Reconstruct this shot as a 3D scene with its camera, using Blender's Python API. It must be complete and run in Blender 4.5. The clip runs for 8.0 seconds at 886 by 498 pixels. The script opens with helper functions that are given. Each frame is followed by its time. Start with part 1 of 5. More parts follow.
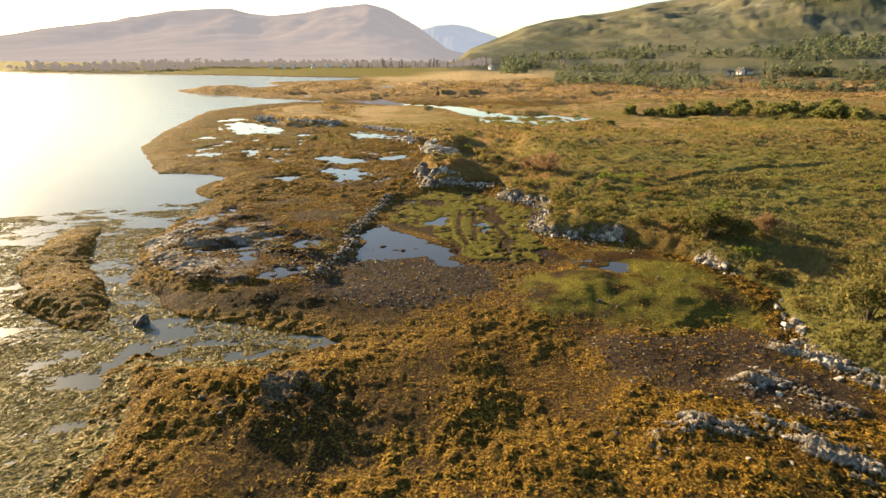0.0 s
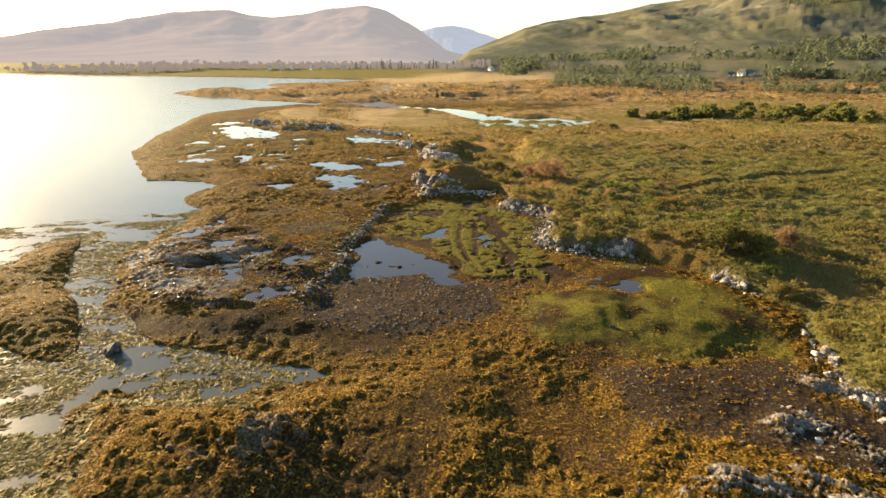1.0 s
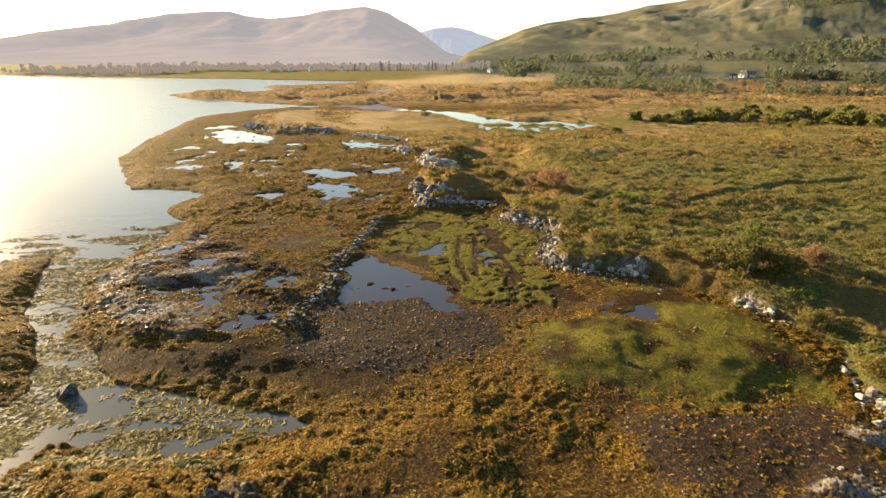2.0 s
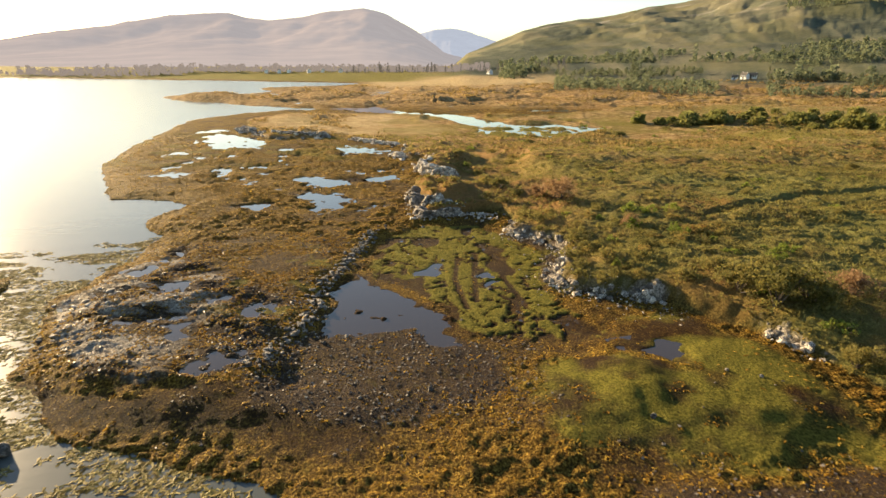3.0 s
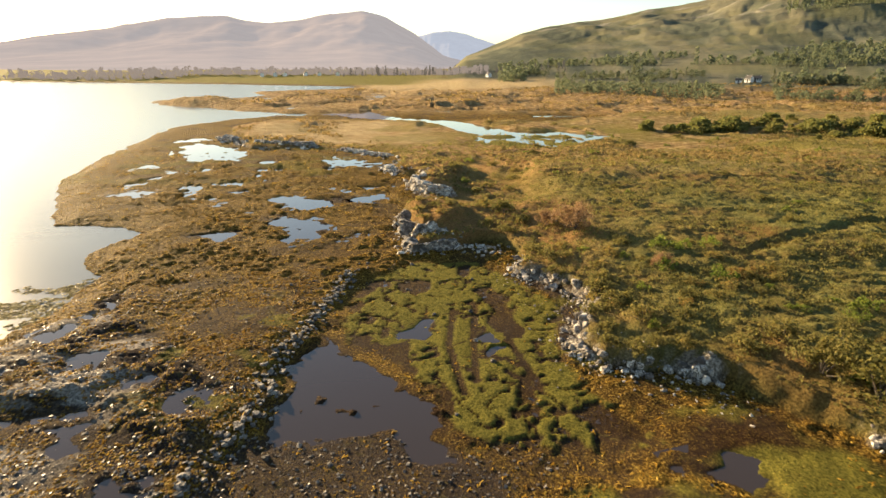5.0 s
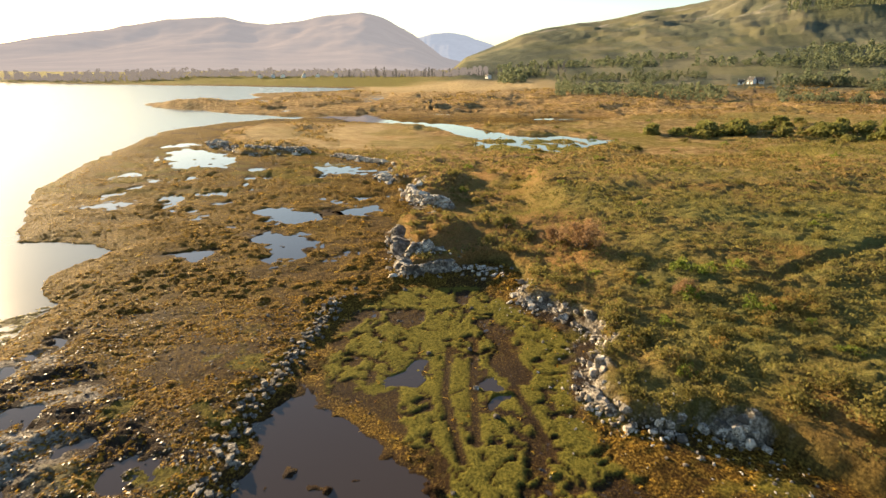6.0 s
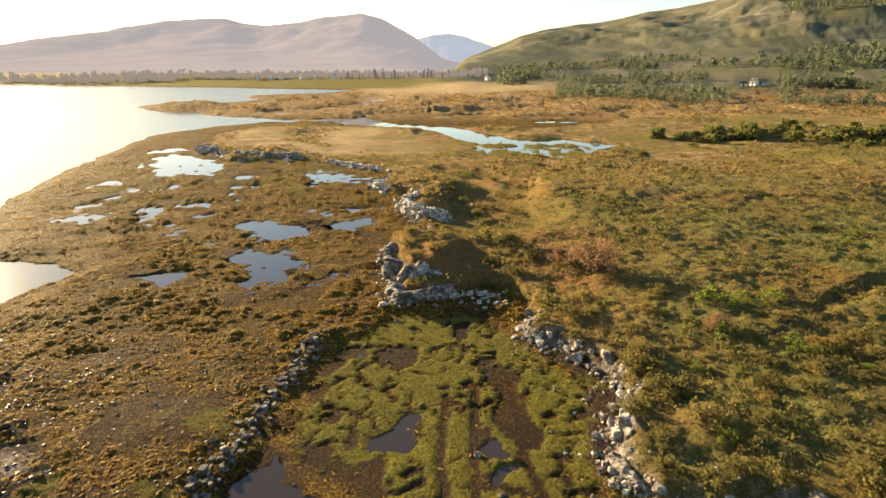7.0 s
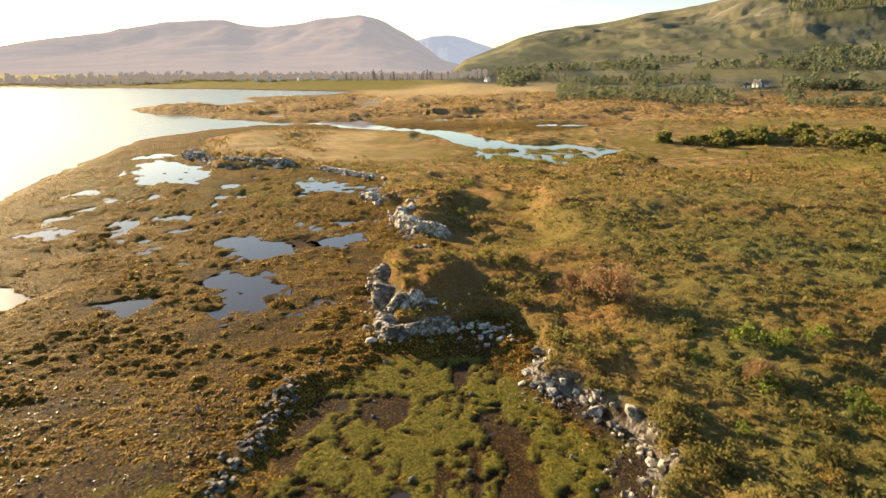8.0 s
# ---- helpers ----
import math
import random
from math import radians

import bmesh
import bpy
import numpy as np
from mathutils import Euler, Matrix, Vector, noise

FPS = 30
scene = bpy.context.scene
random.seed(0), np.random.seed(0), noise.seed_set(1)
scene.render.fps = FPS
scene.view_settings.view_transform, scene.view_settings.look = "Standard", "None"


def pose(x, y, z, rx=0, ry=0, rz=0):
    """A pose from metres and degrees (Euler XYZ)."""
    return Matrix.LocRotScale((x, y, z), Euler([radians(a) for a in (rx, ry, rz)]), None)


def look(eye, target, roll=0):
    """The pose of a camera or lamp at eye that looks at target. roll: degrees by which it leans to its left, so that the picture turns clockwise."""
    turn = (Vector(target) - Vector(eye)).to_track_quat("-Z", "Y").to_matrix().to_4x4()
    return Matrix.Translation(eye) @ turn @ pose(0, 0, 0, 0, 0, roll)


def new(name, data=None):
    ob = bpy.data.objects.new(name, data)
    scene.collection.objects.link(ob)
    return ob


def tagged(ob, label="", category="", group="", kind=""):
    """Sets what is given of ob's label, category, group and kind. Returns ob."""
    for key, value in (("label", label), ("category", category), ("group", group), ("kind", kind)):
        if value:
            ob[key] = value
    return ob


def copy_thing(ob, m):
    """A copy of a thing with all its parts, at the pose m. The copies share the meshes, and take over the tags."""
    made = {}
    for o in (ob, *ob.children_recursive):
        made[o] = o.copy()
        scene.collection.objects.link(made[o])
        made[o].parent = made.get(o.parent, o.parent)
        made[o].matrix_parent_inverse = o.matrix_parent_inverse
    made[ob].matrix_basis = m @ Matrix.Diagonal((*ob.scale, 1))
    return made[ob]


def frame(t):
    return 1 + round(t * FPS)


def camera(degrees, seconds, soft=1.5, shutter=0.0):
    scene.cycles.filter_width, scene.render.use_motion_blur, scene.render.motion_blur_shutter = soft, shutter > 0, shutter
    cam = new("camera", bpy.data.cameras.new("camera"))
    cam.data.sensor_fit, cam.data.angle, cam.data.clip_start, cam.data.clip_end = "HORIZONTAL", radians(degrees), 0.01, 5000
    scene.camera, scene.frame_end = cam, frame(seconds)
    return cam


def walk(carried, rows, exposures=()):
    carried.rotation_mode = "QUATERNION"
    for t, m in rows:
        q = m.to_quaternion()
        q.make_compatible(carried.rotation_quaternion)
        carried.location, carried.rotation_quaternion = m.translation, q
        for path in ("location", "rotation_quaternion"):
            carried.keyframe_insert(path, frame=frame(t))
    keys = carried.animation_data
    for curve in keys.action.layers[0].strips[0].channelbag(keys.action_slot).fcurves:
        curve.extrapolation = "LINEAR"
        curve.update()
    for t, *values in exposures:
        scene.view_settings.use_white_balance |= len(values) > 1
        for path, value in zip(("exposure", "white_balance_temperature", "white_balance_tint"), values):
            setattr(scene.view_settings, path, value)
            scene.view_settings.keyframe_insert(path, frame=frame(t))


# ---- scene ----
cam = camera(74.0, 8.0, soft=1.5, shutter=0.4)
# seconds, eye x y z, yaw, pitch, roll (a slow flight straight ahead, climbing a little)
PATH = [
    (0.0, 1.500, -0.000, 14.016, 0.408, -17.840, 0.425),
    (0.5, 1.485, 1.341, 14.106, 0.381, -17.780, 0.415),
    (1.0, 1.500, 2.883, 14.194, 0.355, -17.720, 0.405),
    (1.5, 1.539, 4.597, 14.280, 0.328, -17.661, 0.395),
    (2.2, 1.625, 7.234, 14.395, 0.292, -17.578, 0.381),
    (3.0, 1.755, 10.512, 14.520, 0.251, -17.483, 0.364),
    (3.5, 1.847, 12.667, 14.595, 0.226, -17.423, 0.354),
    (4.0, 1.945, 14.885, 14.667, 0.200, -17.364, 0.344),
    (4.5, 2.044, 17.151, 14.736, 0.175, -17.305, 0.334),
    (5.2, 2.185, 20.382, 14.829, 0.141, -17.222, 0.319),
    (6.0, 2.341, 24.132, 14.929, 0.102, -17.127, 0.303),
    (6.5, 2.434, 26.499, 14.988, 0.078, -17.068, 0.293),
    (7.0, 2.525, 28.881, 15.044, 0.054, -17.009, 0.282),
    (7.5, 2.612, 31.280, 15.098, 0.030, -16.950, 0.272),
    (8.0, 2.697, 33.700, 15.149, 0.006, -16.891, 0.262),
]


def cam_pose(x, y, z, yaw, pitch, roll):
    d = Vector((-math.sin(radians(yaw)) * math.cos(radians(pitch)), math.cos(radians(yaw)) * math.cos(radians(pitch)), math.sin(radians(pitch))))
    eye = Vector((x, y, z))
    return look(eye, eye + d, roll)


walk(cam, [(row[0], cam_pose(*row[1:])) for row in PATH], exposures=[(0.0, 1.83, 7000, 10), (8.0, 1.83, 7000, 10)])

# ---- daylight: a low warm sun ahead to the left, clear pale sky ----
SUN_AZ, SUN_EL = -45.0, 13.0          # degrees from straight ahead, above the horizon
sun_dir = Vector((math.sin(radians(SUN_AZ)) * math.cos(radians(SUN_EL)), math.cos(radians(SUN_AZ)) * math.cos(radians(SUN_EL)), math.sin(radians(SUN_EL))))
world = bpy.data.worlds.new("sky")
scene.world = world
world.use_nodes = True
wn = world.node_tree.nodes
sky = wn.new("ShaderNodeTexSky")
sky.sky_type = "NISHITA"
sky.sun_disc = False
sky.sun_elevation = radians(SUN_EL)
sky.sun_rotation = radians(SUN_AZ)
sky.altitude = 0
sky.air_density, sky.dust_density, sky.ozone_density = 1.0, 0.35, 1.4
wn["Background"].inputs["Strength"].default_value = 0.064
world.node_tree.links.new(sky.outputs["Color"], wn["Background"].inputs["Color"])
sun_lamp = bpy.data.lights.new("sun", "SUN")
sun_lamp.energy, sun_lamp.angle, sun_lamp.color = 5.0, radians(0.6), (1.0, 0.76, 0.46)
sun_ob = new("sun", sun_lamp)
sun_ob.matrix_world = look(sun_dir * 900, (0, 0, 0))

# ---- materials ----
def mat(name):
    m = bpy.data.materials.new(name)
    m.use_nodes = True
    nt = m.node_tree
    return m, nt, nt.nodes["Principled BSDF"]


def nd(nt, kind, **vals):
    n = nt.nodes.new(kind)
    for k, v in vals.items():
        n.inputs[k].default_value = v
    return n


def ramp(nt, src, stops):
    r = nt.nodes.new("ShaderNodeValToRGB")
    e = r.color_ramp.elements
    e[0].position, e[0].color = stops[0][0], (*stops[0][1], 1)
    e[1].position, e[1].color = stops[-1][0], (*stops[-1][1], 1)
    for p, c in stops[1:-1]:
        q = e.new(p)
        q.color = (*c, 1)
    nt.links.new(src, r.inputs["Fac"])
    return r.outputs["Color"]


def tex_noise(nt, scale, detail=4.0, rough=0.6, vec=None, out="Fac"):
    n = nd(nt, "ShaderNodeTexNoise", Scale=scale, Detail=detail, Roughness=rough)
    if vec is None:
        vec = nt.nodes.new("ShaderNodeNewGeometry").outputs["Position"]
    nt.links.new(vec, n.inputs["Vector"])
    return n.outputs[out]


def mixc(nt, fac, a, b):
    n = nt.nodes.new("ShaderNodeMix")
    n.data_type = "RGBA"
    for sock, v in ((n.inputs[0], fac), (n.inputs[6], a), (n.inputs[7], b)):
        if isinstance(v, (int, float)):
            sock.default_value = v
        elif isinstance(v, tuple):
            sock.default_value = (*v, 1)
        else:
            nt.links.new(v, sock)
    return n.outputs[2]


def math_n(nt, op, a, b=0.0, clamp=False):
    n = nt.nodes.new("ShaderNodeMath")
    n.operation, n.use_clamp = op, clamp
    for sock, v in ((n.inputs[0], a), (n.inputs[1], b)):
        if isinstance(v, (int, float)):
            sock.default_value = v
        else:
            nt.links.new(v, sock)
    return n.outputs[0]


def attr(nt, name):
    n = nt.nodes.new("ShaderNodeAttribute")
    n.attribute_name = name
    return n.outputs["Fac"]


def bump(nt, bsdf, height, strength, distance):
    b = nd(nt, "ShaderNodeBump", Strength=strength, Distance=distance)
    nt.links.new(height, b.inputs["Height"])
    nt.links.new(b.outputs["Normal"], bsdf.inputs["Normal"])


def make_ground():
    m, nt, p = mat("shore_ground")
    fine = tex_noise(nt, 9.0, 5, 0.65)
    mid = tex_noise(nt, 1.6, 5, 0.6)
    broad = tex_noise(nt, 0.12, 4, 0.55)
    tiny = tex_noise(nt, 45.0, 3, 0.6)
    # shingle and silt
    gravel = ramp(nt, tiny, [(0.3, (0.014, 0.01, 0.009)), (0.52, (0.045, 0.033, 0.027)), (0.7, (0.14, 0.11, 0.088))])
    mud = ramp(nt, mid, [(0.3, (0.018, 0.01, 0.006)), (0.7, (0.05, 0.027, 0.013))])
    col = mixc(nt, attr(nt, "gravel"), mud, gravel)
    # brown wrack
    weed = ramp(nt, fine, [(0.36, (0.02, 0.011, 0.002)), (0.46, (0.085, 0.046, 0.008)), (0.55, (0.24, 0.14, 0.026)), (0.65, (0.52, 0.36, 0.08))])
    weed2 = ramp(nt, mid, [(0.32, (0.034, 0.022, 0.009)), (0.68, (0.2, 0.135, 0.034))])
    weed = mixc(nt, math_n(nt, "MULTIPLY", broad, 0.35), weed, weed2)
    fac = math_n(nt, "ADD", math_n(nt, "MULTIPLY", attr(nt, "weed"), 1.9), math_n(nt, "MULTIPLY", math_n(nt, "SUBTRACT", fine, 0.5), 1.3), True)
    col = mixc(nt, fac, col, weed)
    # dry grass and heather
    grass = ramp(nt, mid, [(0.25, (0.055, 0.053, 0.018)), (0.43, (0.125, 0.138, 0.042)), (0.6, (0.215, 0.215, 0.068)), (0.78, (0.34, 0.3, 0.11))])
    grass = mixc(nt, 0.45, grass, ramp(nt, fine, [(0.34, (0.045, 0.043, 0.015)), (0.5, (0.15, 0.142, 0.042)), (0.66, (0.34, 0.29, 0.095))]))
    heath = ramp(nt, fine, [(0.3, (0.07, 0.04, 0.015)), (0.55, (0.2, 0.125, 0.038)), (0.75, (0.36, 0.22, 0.065))])
    grass = mixc(nt, ramp(nt, broad, [(0.47, (0, 0, 0)), (0.68, (1, 1, 1))]), grass, heath)
    gfac = math_n(nt, "ADD", math_n(nt, "MULTIPLY", attr(nt, "grass"), 1.5), math_n(nt, "MULTIPLY", math_n(nt, "SUBTRACT", mid, 0.6), 0.9), True)
    col = mixc(nt, gfac, col, grass)
    rust = ramp(nt, fine, [(0.3, (0.1, 0.045, 0.018)), (0.5, (0.3, 0.155, 0.058)), (0.7, (0.52, 0.31, 0.12))])
    grass = mixc(nt, math_n(nt, "MULTIPLY", attr(nt, "russet"), 0.8), grass, rust)
    wide = tex_noise(nt, 0.013, 6, 0.62)
    moor = ramp(nt, wide, [(0.38, (0.07, 0.08, 0.062)), (0.46, (0.09, 0.112, 0.085)), (0.53, (0.135, 0.148, 0.105)), (0.6, (0.07, 0.085, 0.066)), (0.68, (0.14, 0.138, 0.1))])
    patch = tex_noise(nt, 0.05, 6, 0.7)
    moor = mixc(nt, 0.5, moor, ramp(nt, patch, [(0.4, (0.05, 0.06, 0.045)), (0.52, (0.1, 0.118, 0.085)), (0.66, (0.19, 0.19, 0.13))]))
    moor = mixc(nt, 0.4, moor, ramp(nt, tex_noise(nt, 0.16, 6, 0.75), [(0.4, (0.035, 0.042, 0.032)), (0.5, (0.09, 0.105, 0.075)), (0.6, (0.22, 0.215, 0.145))]))
    # lit ribs and shaded gullies of the hill, painted into its colour
    moor = mixc(nt, 0.5, moor, ramp(nt, attr(nt, "gully_shade"), [(0.2, (0.04, 0.05, 0.045)), (0.5, (0.12, 0.125, 0.09)), (0.8, (0.24, 0.21, 0.135))]))
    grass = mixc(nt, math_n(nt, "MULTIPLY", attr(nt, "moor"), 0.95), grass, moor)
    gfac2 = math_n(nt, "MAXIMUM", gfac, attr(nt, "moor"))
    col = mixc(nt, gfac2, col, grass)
    # drifts of heather, dead bracken, tan grass and rushes
    drift = tex_noise(nt, 0.1, 6, 0.72)
    drifts = ramp(nt, drift, [(0.38, (0.05, 0.034, 0.016)), (0.44, (0.26, 0.14, 0.04)), (0.5, (0.42, 0.29, 0.1)), (0.55, (0.13, 0.11, 0.03)), (0.62, (0.07, 0.045, 0.018))])
    drifts = mixc(nt, 0.3, drifts, rust)
    col = mixc(nt, math_n(nt, "MULTIPLY", attr(nt, "drift"), 0.7), col, drifts)
    # straw-coloured flats
    straw = mixc(nt, 0.5, ramp(nt, fine, [(0.3, (0.36, 0.26, 0.13)), (0.7, (0.62, 0.48, 0.26))]), ramp(nt, tex_noise(nt, 0.4, 6, 0.75), [(0.36, (0.2, 0.12, 0.05)), (0.52, (0.5, 0.37, 0.19)), (0.66, (0.68, 0.54, 0.3))]))
    col = mixc(nt, attr(nt, "straw"), col, straw)
    # tussocks a pace or two across
    tuss = tex_noise(nt, 0.55, 6, 0.75)
    tussock = ramp(nt, tuss, [(0.36, (0.04, 0.028, 0.012)), (0.46, (0.19, 0.115, 0.058)), (0.54, (0.39, 0.26, 0.13)), (0.64, (0.66, 0.5, 0.27))])
    col = mixc(nt, math_n(nt, "MULTIPLY", attr(nt, "drift"), 0.55), col, tussock)
    # salt-marsh turf and green algae
    turf = ramp(nt, fine, [(0.32, (0.05, 0.046, 0.012)), (0.48, (0.15, 0.137, 0.028)), (0.68, (0.29, 0.25, 0.05))])
    tfac = math_n(nt, "ADD", math_n(nt, "MULTIPLY", attr(nt, "green"), 1.5), math_n(nt, "MULTIPLY", math_n(nt, "SUBTRACT", mid, 0.6), 1.0), True)
    col = mixc(nt, tfac, col, turf)
    # weathered grey rock with pale lichen
    rock = ramp(nt, fine, [(0.28, (0.09, 0.075, 0.058)), (0.45, (0.26, 0.23, 0.19)), (0.62, (0.6, 0.55, 0.47))])
    rfac = math_n(nt, "ADD", math_n(nt, "MULTIPLY", attr(nt, "rock"), 1.9), math_n(nt, "MULTIPLY", math_n(nt, "SUBTRACT", mid, 0.75), 1.6), True)
    col = mixc(nt, rfac, col, rock)
    nt.links.new(col, p.inputs["Base Color"])
    wet = attr(nt, "wet")
    damp = math_n(nt, "MULTIPLY", wet, ramp(nt, mid, [(0.35, (1, 1, 1)), (0.7, (0.45, 0.45, 0.45))]))
    nt.links.new(math_n(nt, "SUBTRACT", 0.93, math_n(nt, "MULTIPLY", damp, 0.14)), p.inputs["Roughness"])
    nt.links.new(math_n(nt, "ADD", 0.02, math_n(nt, "MULTIPLY", damp, 0.02)), p.inputs["Specular IOR Level"])
    # fine dry stems that catch the low light
    nt.links.new(math_n(nt, "MULTIPLY", math_n(nt, "SUBTRACT", gfac, attr(nt, "moor"), True), 0.06), p.inputs["Sheen Weight"])
    p.inputs["Sheen Roughness"].default_value = 0.45
    p.inputs["Sheen Tint"].default_value = (1.0, 0.82, 0.5, 1)
    h = math_n(nt, "ADD", math_n(nt, "MULTIPLY", fine, 1.0), math_n(nt, "MULTIPLY", tiny, 0.35))
    bump(nt, p, h, 1.0, 0.28)
    return m


def make_leafy(name, stops, translucent=0.35, rough=0.7, vary=0.35, gloss=0.15):
    """Backlit fronds, blades and leaves: colour by clump, light passing through."""
    m, nt, p = mat(name)
    geo = nt.nodes.new("ShaderNodeNewGeometry")
    oi = nt.nodes.new("ShaderNodeObjectInfo")
    grain = tex_noise(nt, 0.35, 3, 0.6)
    f = math_n(nt, "ADD", math_n(nt, "MULTIPLY", geo.outputs["Random Per Island"], 0.55), math_n(nt, "MULTIPLY", grain, 0.55))
    f = math_n(nt, "ADD", f, math_n(nt, "MULTIPLY", math_n(nt, "SUBTRACT", oi.outputs["Random"], 0.5), vary))
    col = ramp(nt, f, stops)
    nt.links.new(col, p.inputs["Base Color"])
    p.inputs["Roughness"].default_value = rough
    p.inputs["Specular IOR Level"].default_value = gloss
    tr = nt.nodes.new("ShaderNodeBsdfTranslucent")
    nt.links.new(col, tr.inputs["Color"])
    mx = nt.nodes.new("ShaderNodeMixShader")
    mx.inputs[0].default_value = translucent
    nt.links.new(p.outputs[0], mx.inputs[1])
    nt.links.new(tr.outputs[0], mx.inputs[2])
    nt.links.new(mx.outputs[0], nt.nodes["Material Output"].inputs["Surface"])
    return m


def make_rock(name, dark, midc, pale, scale=6.0, rough=0.85):
    m, nt, p = mat(name)
    oi = nt.nodes.new("ShaderNodeObjectInfo")
    f = tex_noise(nt, scale, 6, 0.65)
    g = tex_noise(nt, scale * 6, 3, 0.6)
    s = math_n(nt, "ADD", f, math_n(nt, "MULTIPLY", math_n(nt, "SUBTRACT", oi.outputs["Random"], 0.5), 0.25))
    col = ramp(nt, s, [(0.36, dark), (0.5, midc), (0.6, pale)])
    seam = tex_noise(nt, scale * 0.9, 4, 0.7)
    col = mixc(nt, ramp(nt, math_n(nt, 'ABSOLUTE', math_n(nt, 'SUBTRACT', seam, 0.5)), [(0.012, (0.85, 0.85, 0.85)), (0.035, (0, 0, 0))]), col, dark)
    nt.links.new(col, p.inputs["Base Color"])
    p.inputs["Roughness"].default_value = rough
    bump(nt, p, math_n(nt, "ADD", f, math_n(nt, "MULTIPLY", g, 0.4)), 0.8, 0.08)
    return m


def make_water(name, base, ripple, scale, rough=0.03, ior=1.45):
    m, nt, p = mat(name)
    p.inputs["Base Color"].default_value = (*base, 1)
    p.inputs["Roughness"].default_value = rough
    p.inputs["IOR"].default_value = ior
    geo = nt.nodes.new("ShaderNodeNewGeometry")
    mp = nt.nodes.new("ShaderNodeMapping")
    mp.inputs["Scale"].default_value = (0.5, 1.6, 1.0)
    nt.links.new(geo.outputs["Position"], mp.inputs["Vector"])
    n1 = tex_noise(nt, scale, 3, 0.5, mp.outputs["Vector"])
    n2 = tex_noise(nt, scale * 0.12, 2, 0.5, mp.outputs["Vector"])
    bump(nt, p, math_n(nt, "ADD", math_n(nt, "MULTIPLY", n1, 0.5), n2), ripple, 0.05)
    return m


def make_plain(name, c1, c2, scale=3.0, rough=0.8):
    m, nt, p = mat(name)
    nt.links.new(ramp(nt, tex_noise(nt, scale, 5, 0.6), [(0.35, c1), (0.65, c2)]), p.inputs["Base Color"])
    p.inputs["Roughness"].default_value = rough
    bump(nt, p, tex_noise(nt, scale * 8, 3, 0.6), 0.3, 0.01)
    return m


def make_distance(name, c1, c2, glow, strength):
    """Far mountains, kilometres away, and far trees: haze of the air painted in as emission."""
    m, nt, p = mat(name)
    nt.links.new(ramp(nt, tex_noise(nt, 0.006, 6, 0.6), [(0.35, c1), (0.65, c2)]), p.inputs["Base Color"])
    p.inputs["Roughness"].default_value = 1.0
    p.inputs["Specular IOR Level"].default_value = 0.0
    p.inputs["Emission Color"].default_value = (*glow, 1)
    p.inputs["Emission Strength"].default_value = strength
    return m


GROUND = make_ground()
SEA = make_water("sea_water", (0.09, 0.1, 0.095), 0.3, 1.4, 0.2, 1.28)
POOL = make_water("pool_water", (0.04, 0.029, 0.022), 0.03, 2.0, 0.02, 1.45)
WRACK = make_leafy("brown_wrack", [(0.15, (0.05, 0.024, 0.004)), (0.42, (0.2, 0.1, 0.013)), (0.66, (0.45, 0.26, 0.034)), (0.95, (0.66, 0.44, 0.08))], 0.5, 0.65, 0.35, 0.12)
FLOATWEED = make_leafy("yellow_wrack", [(0.15, (0.045, 0.034, 0.01)), (0.45, (0.16, 0.12, 0.03)), (0.75, (0.34, 0.27, 0.08)), (0.95, (0.6, 0.5, 0.2))], 0.35, 0.65, 0.35, 0.12)
GRASSBLADE = make_leafy("grass_blades", [(0.15, (0.13, 0.12, 0.025)), (0.45, (0.2, 0.19, 0.055)), (0.7, (0.31, 0.27, 0.09)), (0.95, (0.42, 0.31, 0.12))], 0.5, 0.8)
HEATHER = make_leafy("heather_sprigs", [(0.2, (0.115, 0.1, 0.032)), (0.5, (0.195, 0.178, 0.054)), (0.78, (0.285, 0.225, 0.072)), (0.95, (0.38, 0.2, 0.06))], 0.5, 0.85)
LEAF = make_leafy("shrub_leaves", [(0.15, (0.075, 0.075, 0.022)), (0.5, (0.15, 0.14, 0.04)), (0.85, (0.27, 0.22, 0.07))], 0.5, 0.7)
LEAF_BRIGHT = make_leafy("fern_leaves", [(0.15, (0.09, 0.12, 0.022)), (0.5, (0.16, 0.2, 0.034)), (0.85, (0.27, 0.3, 0.055))], 0.45, 0.7)
LEAF_DRY = make_leafy("dry_twigs", [(0.15, (0.14, 0.08, 0.04)), (0.5, (0.27, 0.165, 0.085)), (0.85, (0.4, 0.26, 0.13))], 0.35, 0.8)
COPSE = make_leafy("copse_leaves", [(0.15, (0.1, 0.115, 0.035)), (0.5, (0.18, 0.185, 0.055)), (0.85, (0.29, 0.26, 0.08))], 0.5, 0.75)
WOODLAND = make_leafy("woodland_leaves", [(0.1, (0.11, 0.135, 0.085)), (0.5, (0.155, 0.18, 0.105)), (0.9, (0.22, 0.225, 0.12))], 0.5, 0.8)
SCRUB = make_leafy("moor_scrub_leaves", [(0.2, (0.1, 0.075, 0.032)), (0.5, (0.22, 0.16, 0.06)), (0.85, (0.36, 0.25, 0.1))], 0.5, 0.85)
BARK = make_plain("bark", (0.06, 0.045, 0.03), (0.14, 0.11, 0.08), 8)
PALE_ROCK = make_rock("pale_rock", (0.08, 0.068, 0.056), (0.34, 0.3, 0.25), (0.62, 0.57, 0.49), 2.2)
DARK_ROCK = make_rock("dark_rock", (0.03, 0.026, 0.022), (0.09, 0.078, 0.065), (0.22, 0.2, 0.17))
WALL_STONE = make_rock("wall_stone", (0.045, 0.04, 0.033), (0.115, 0.1, 0.085), (0.31, 0.28, 0.24), 7)
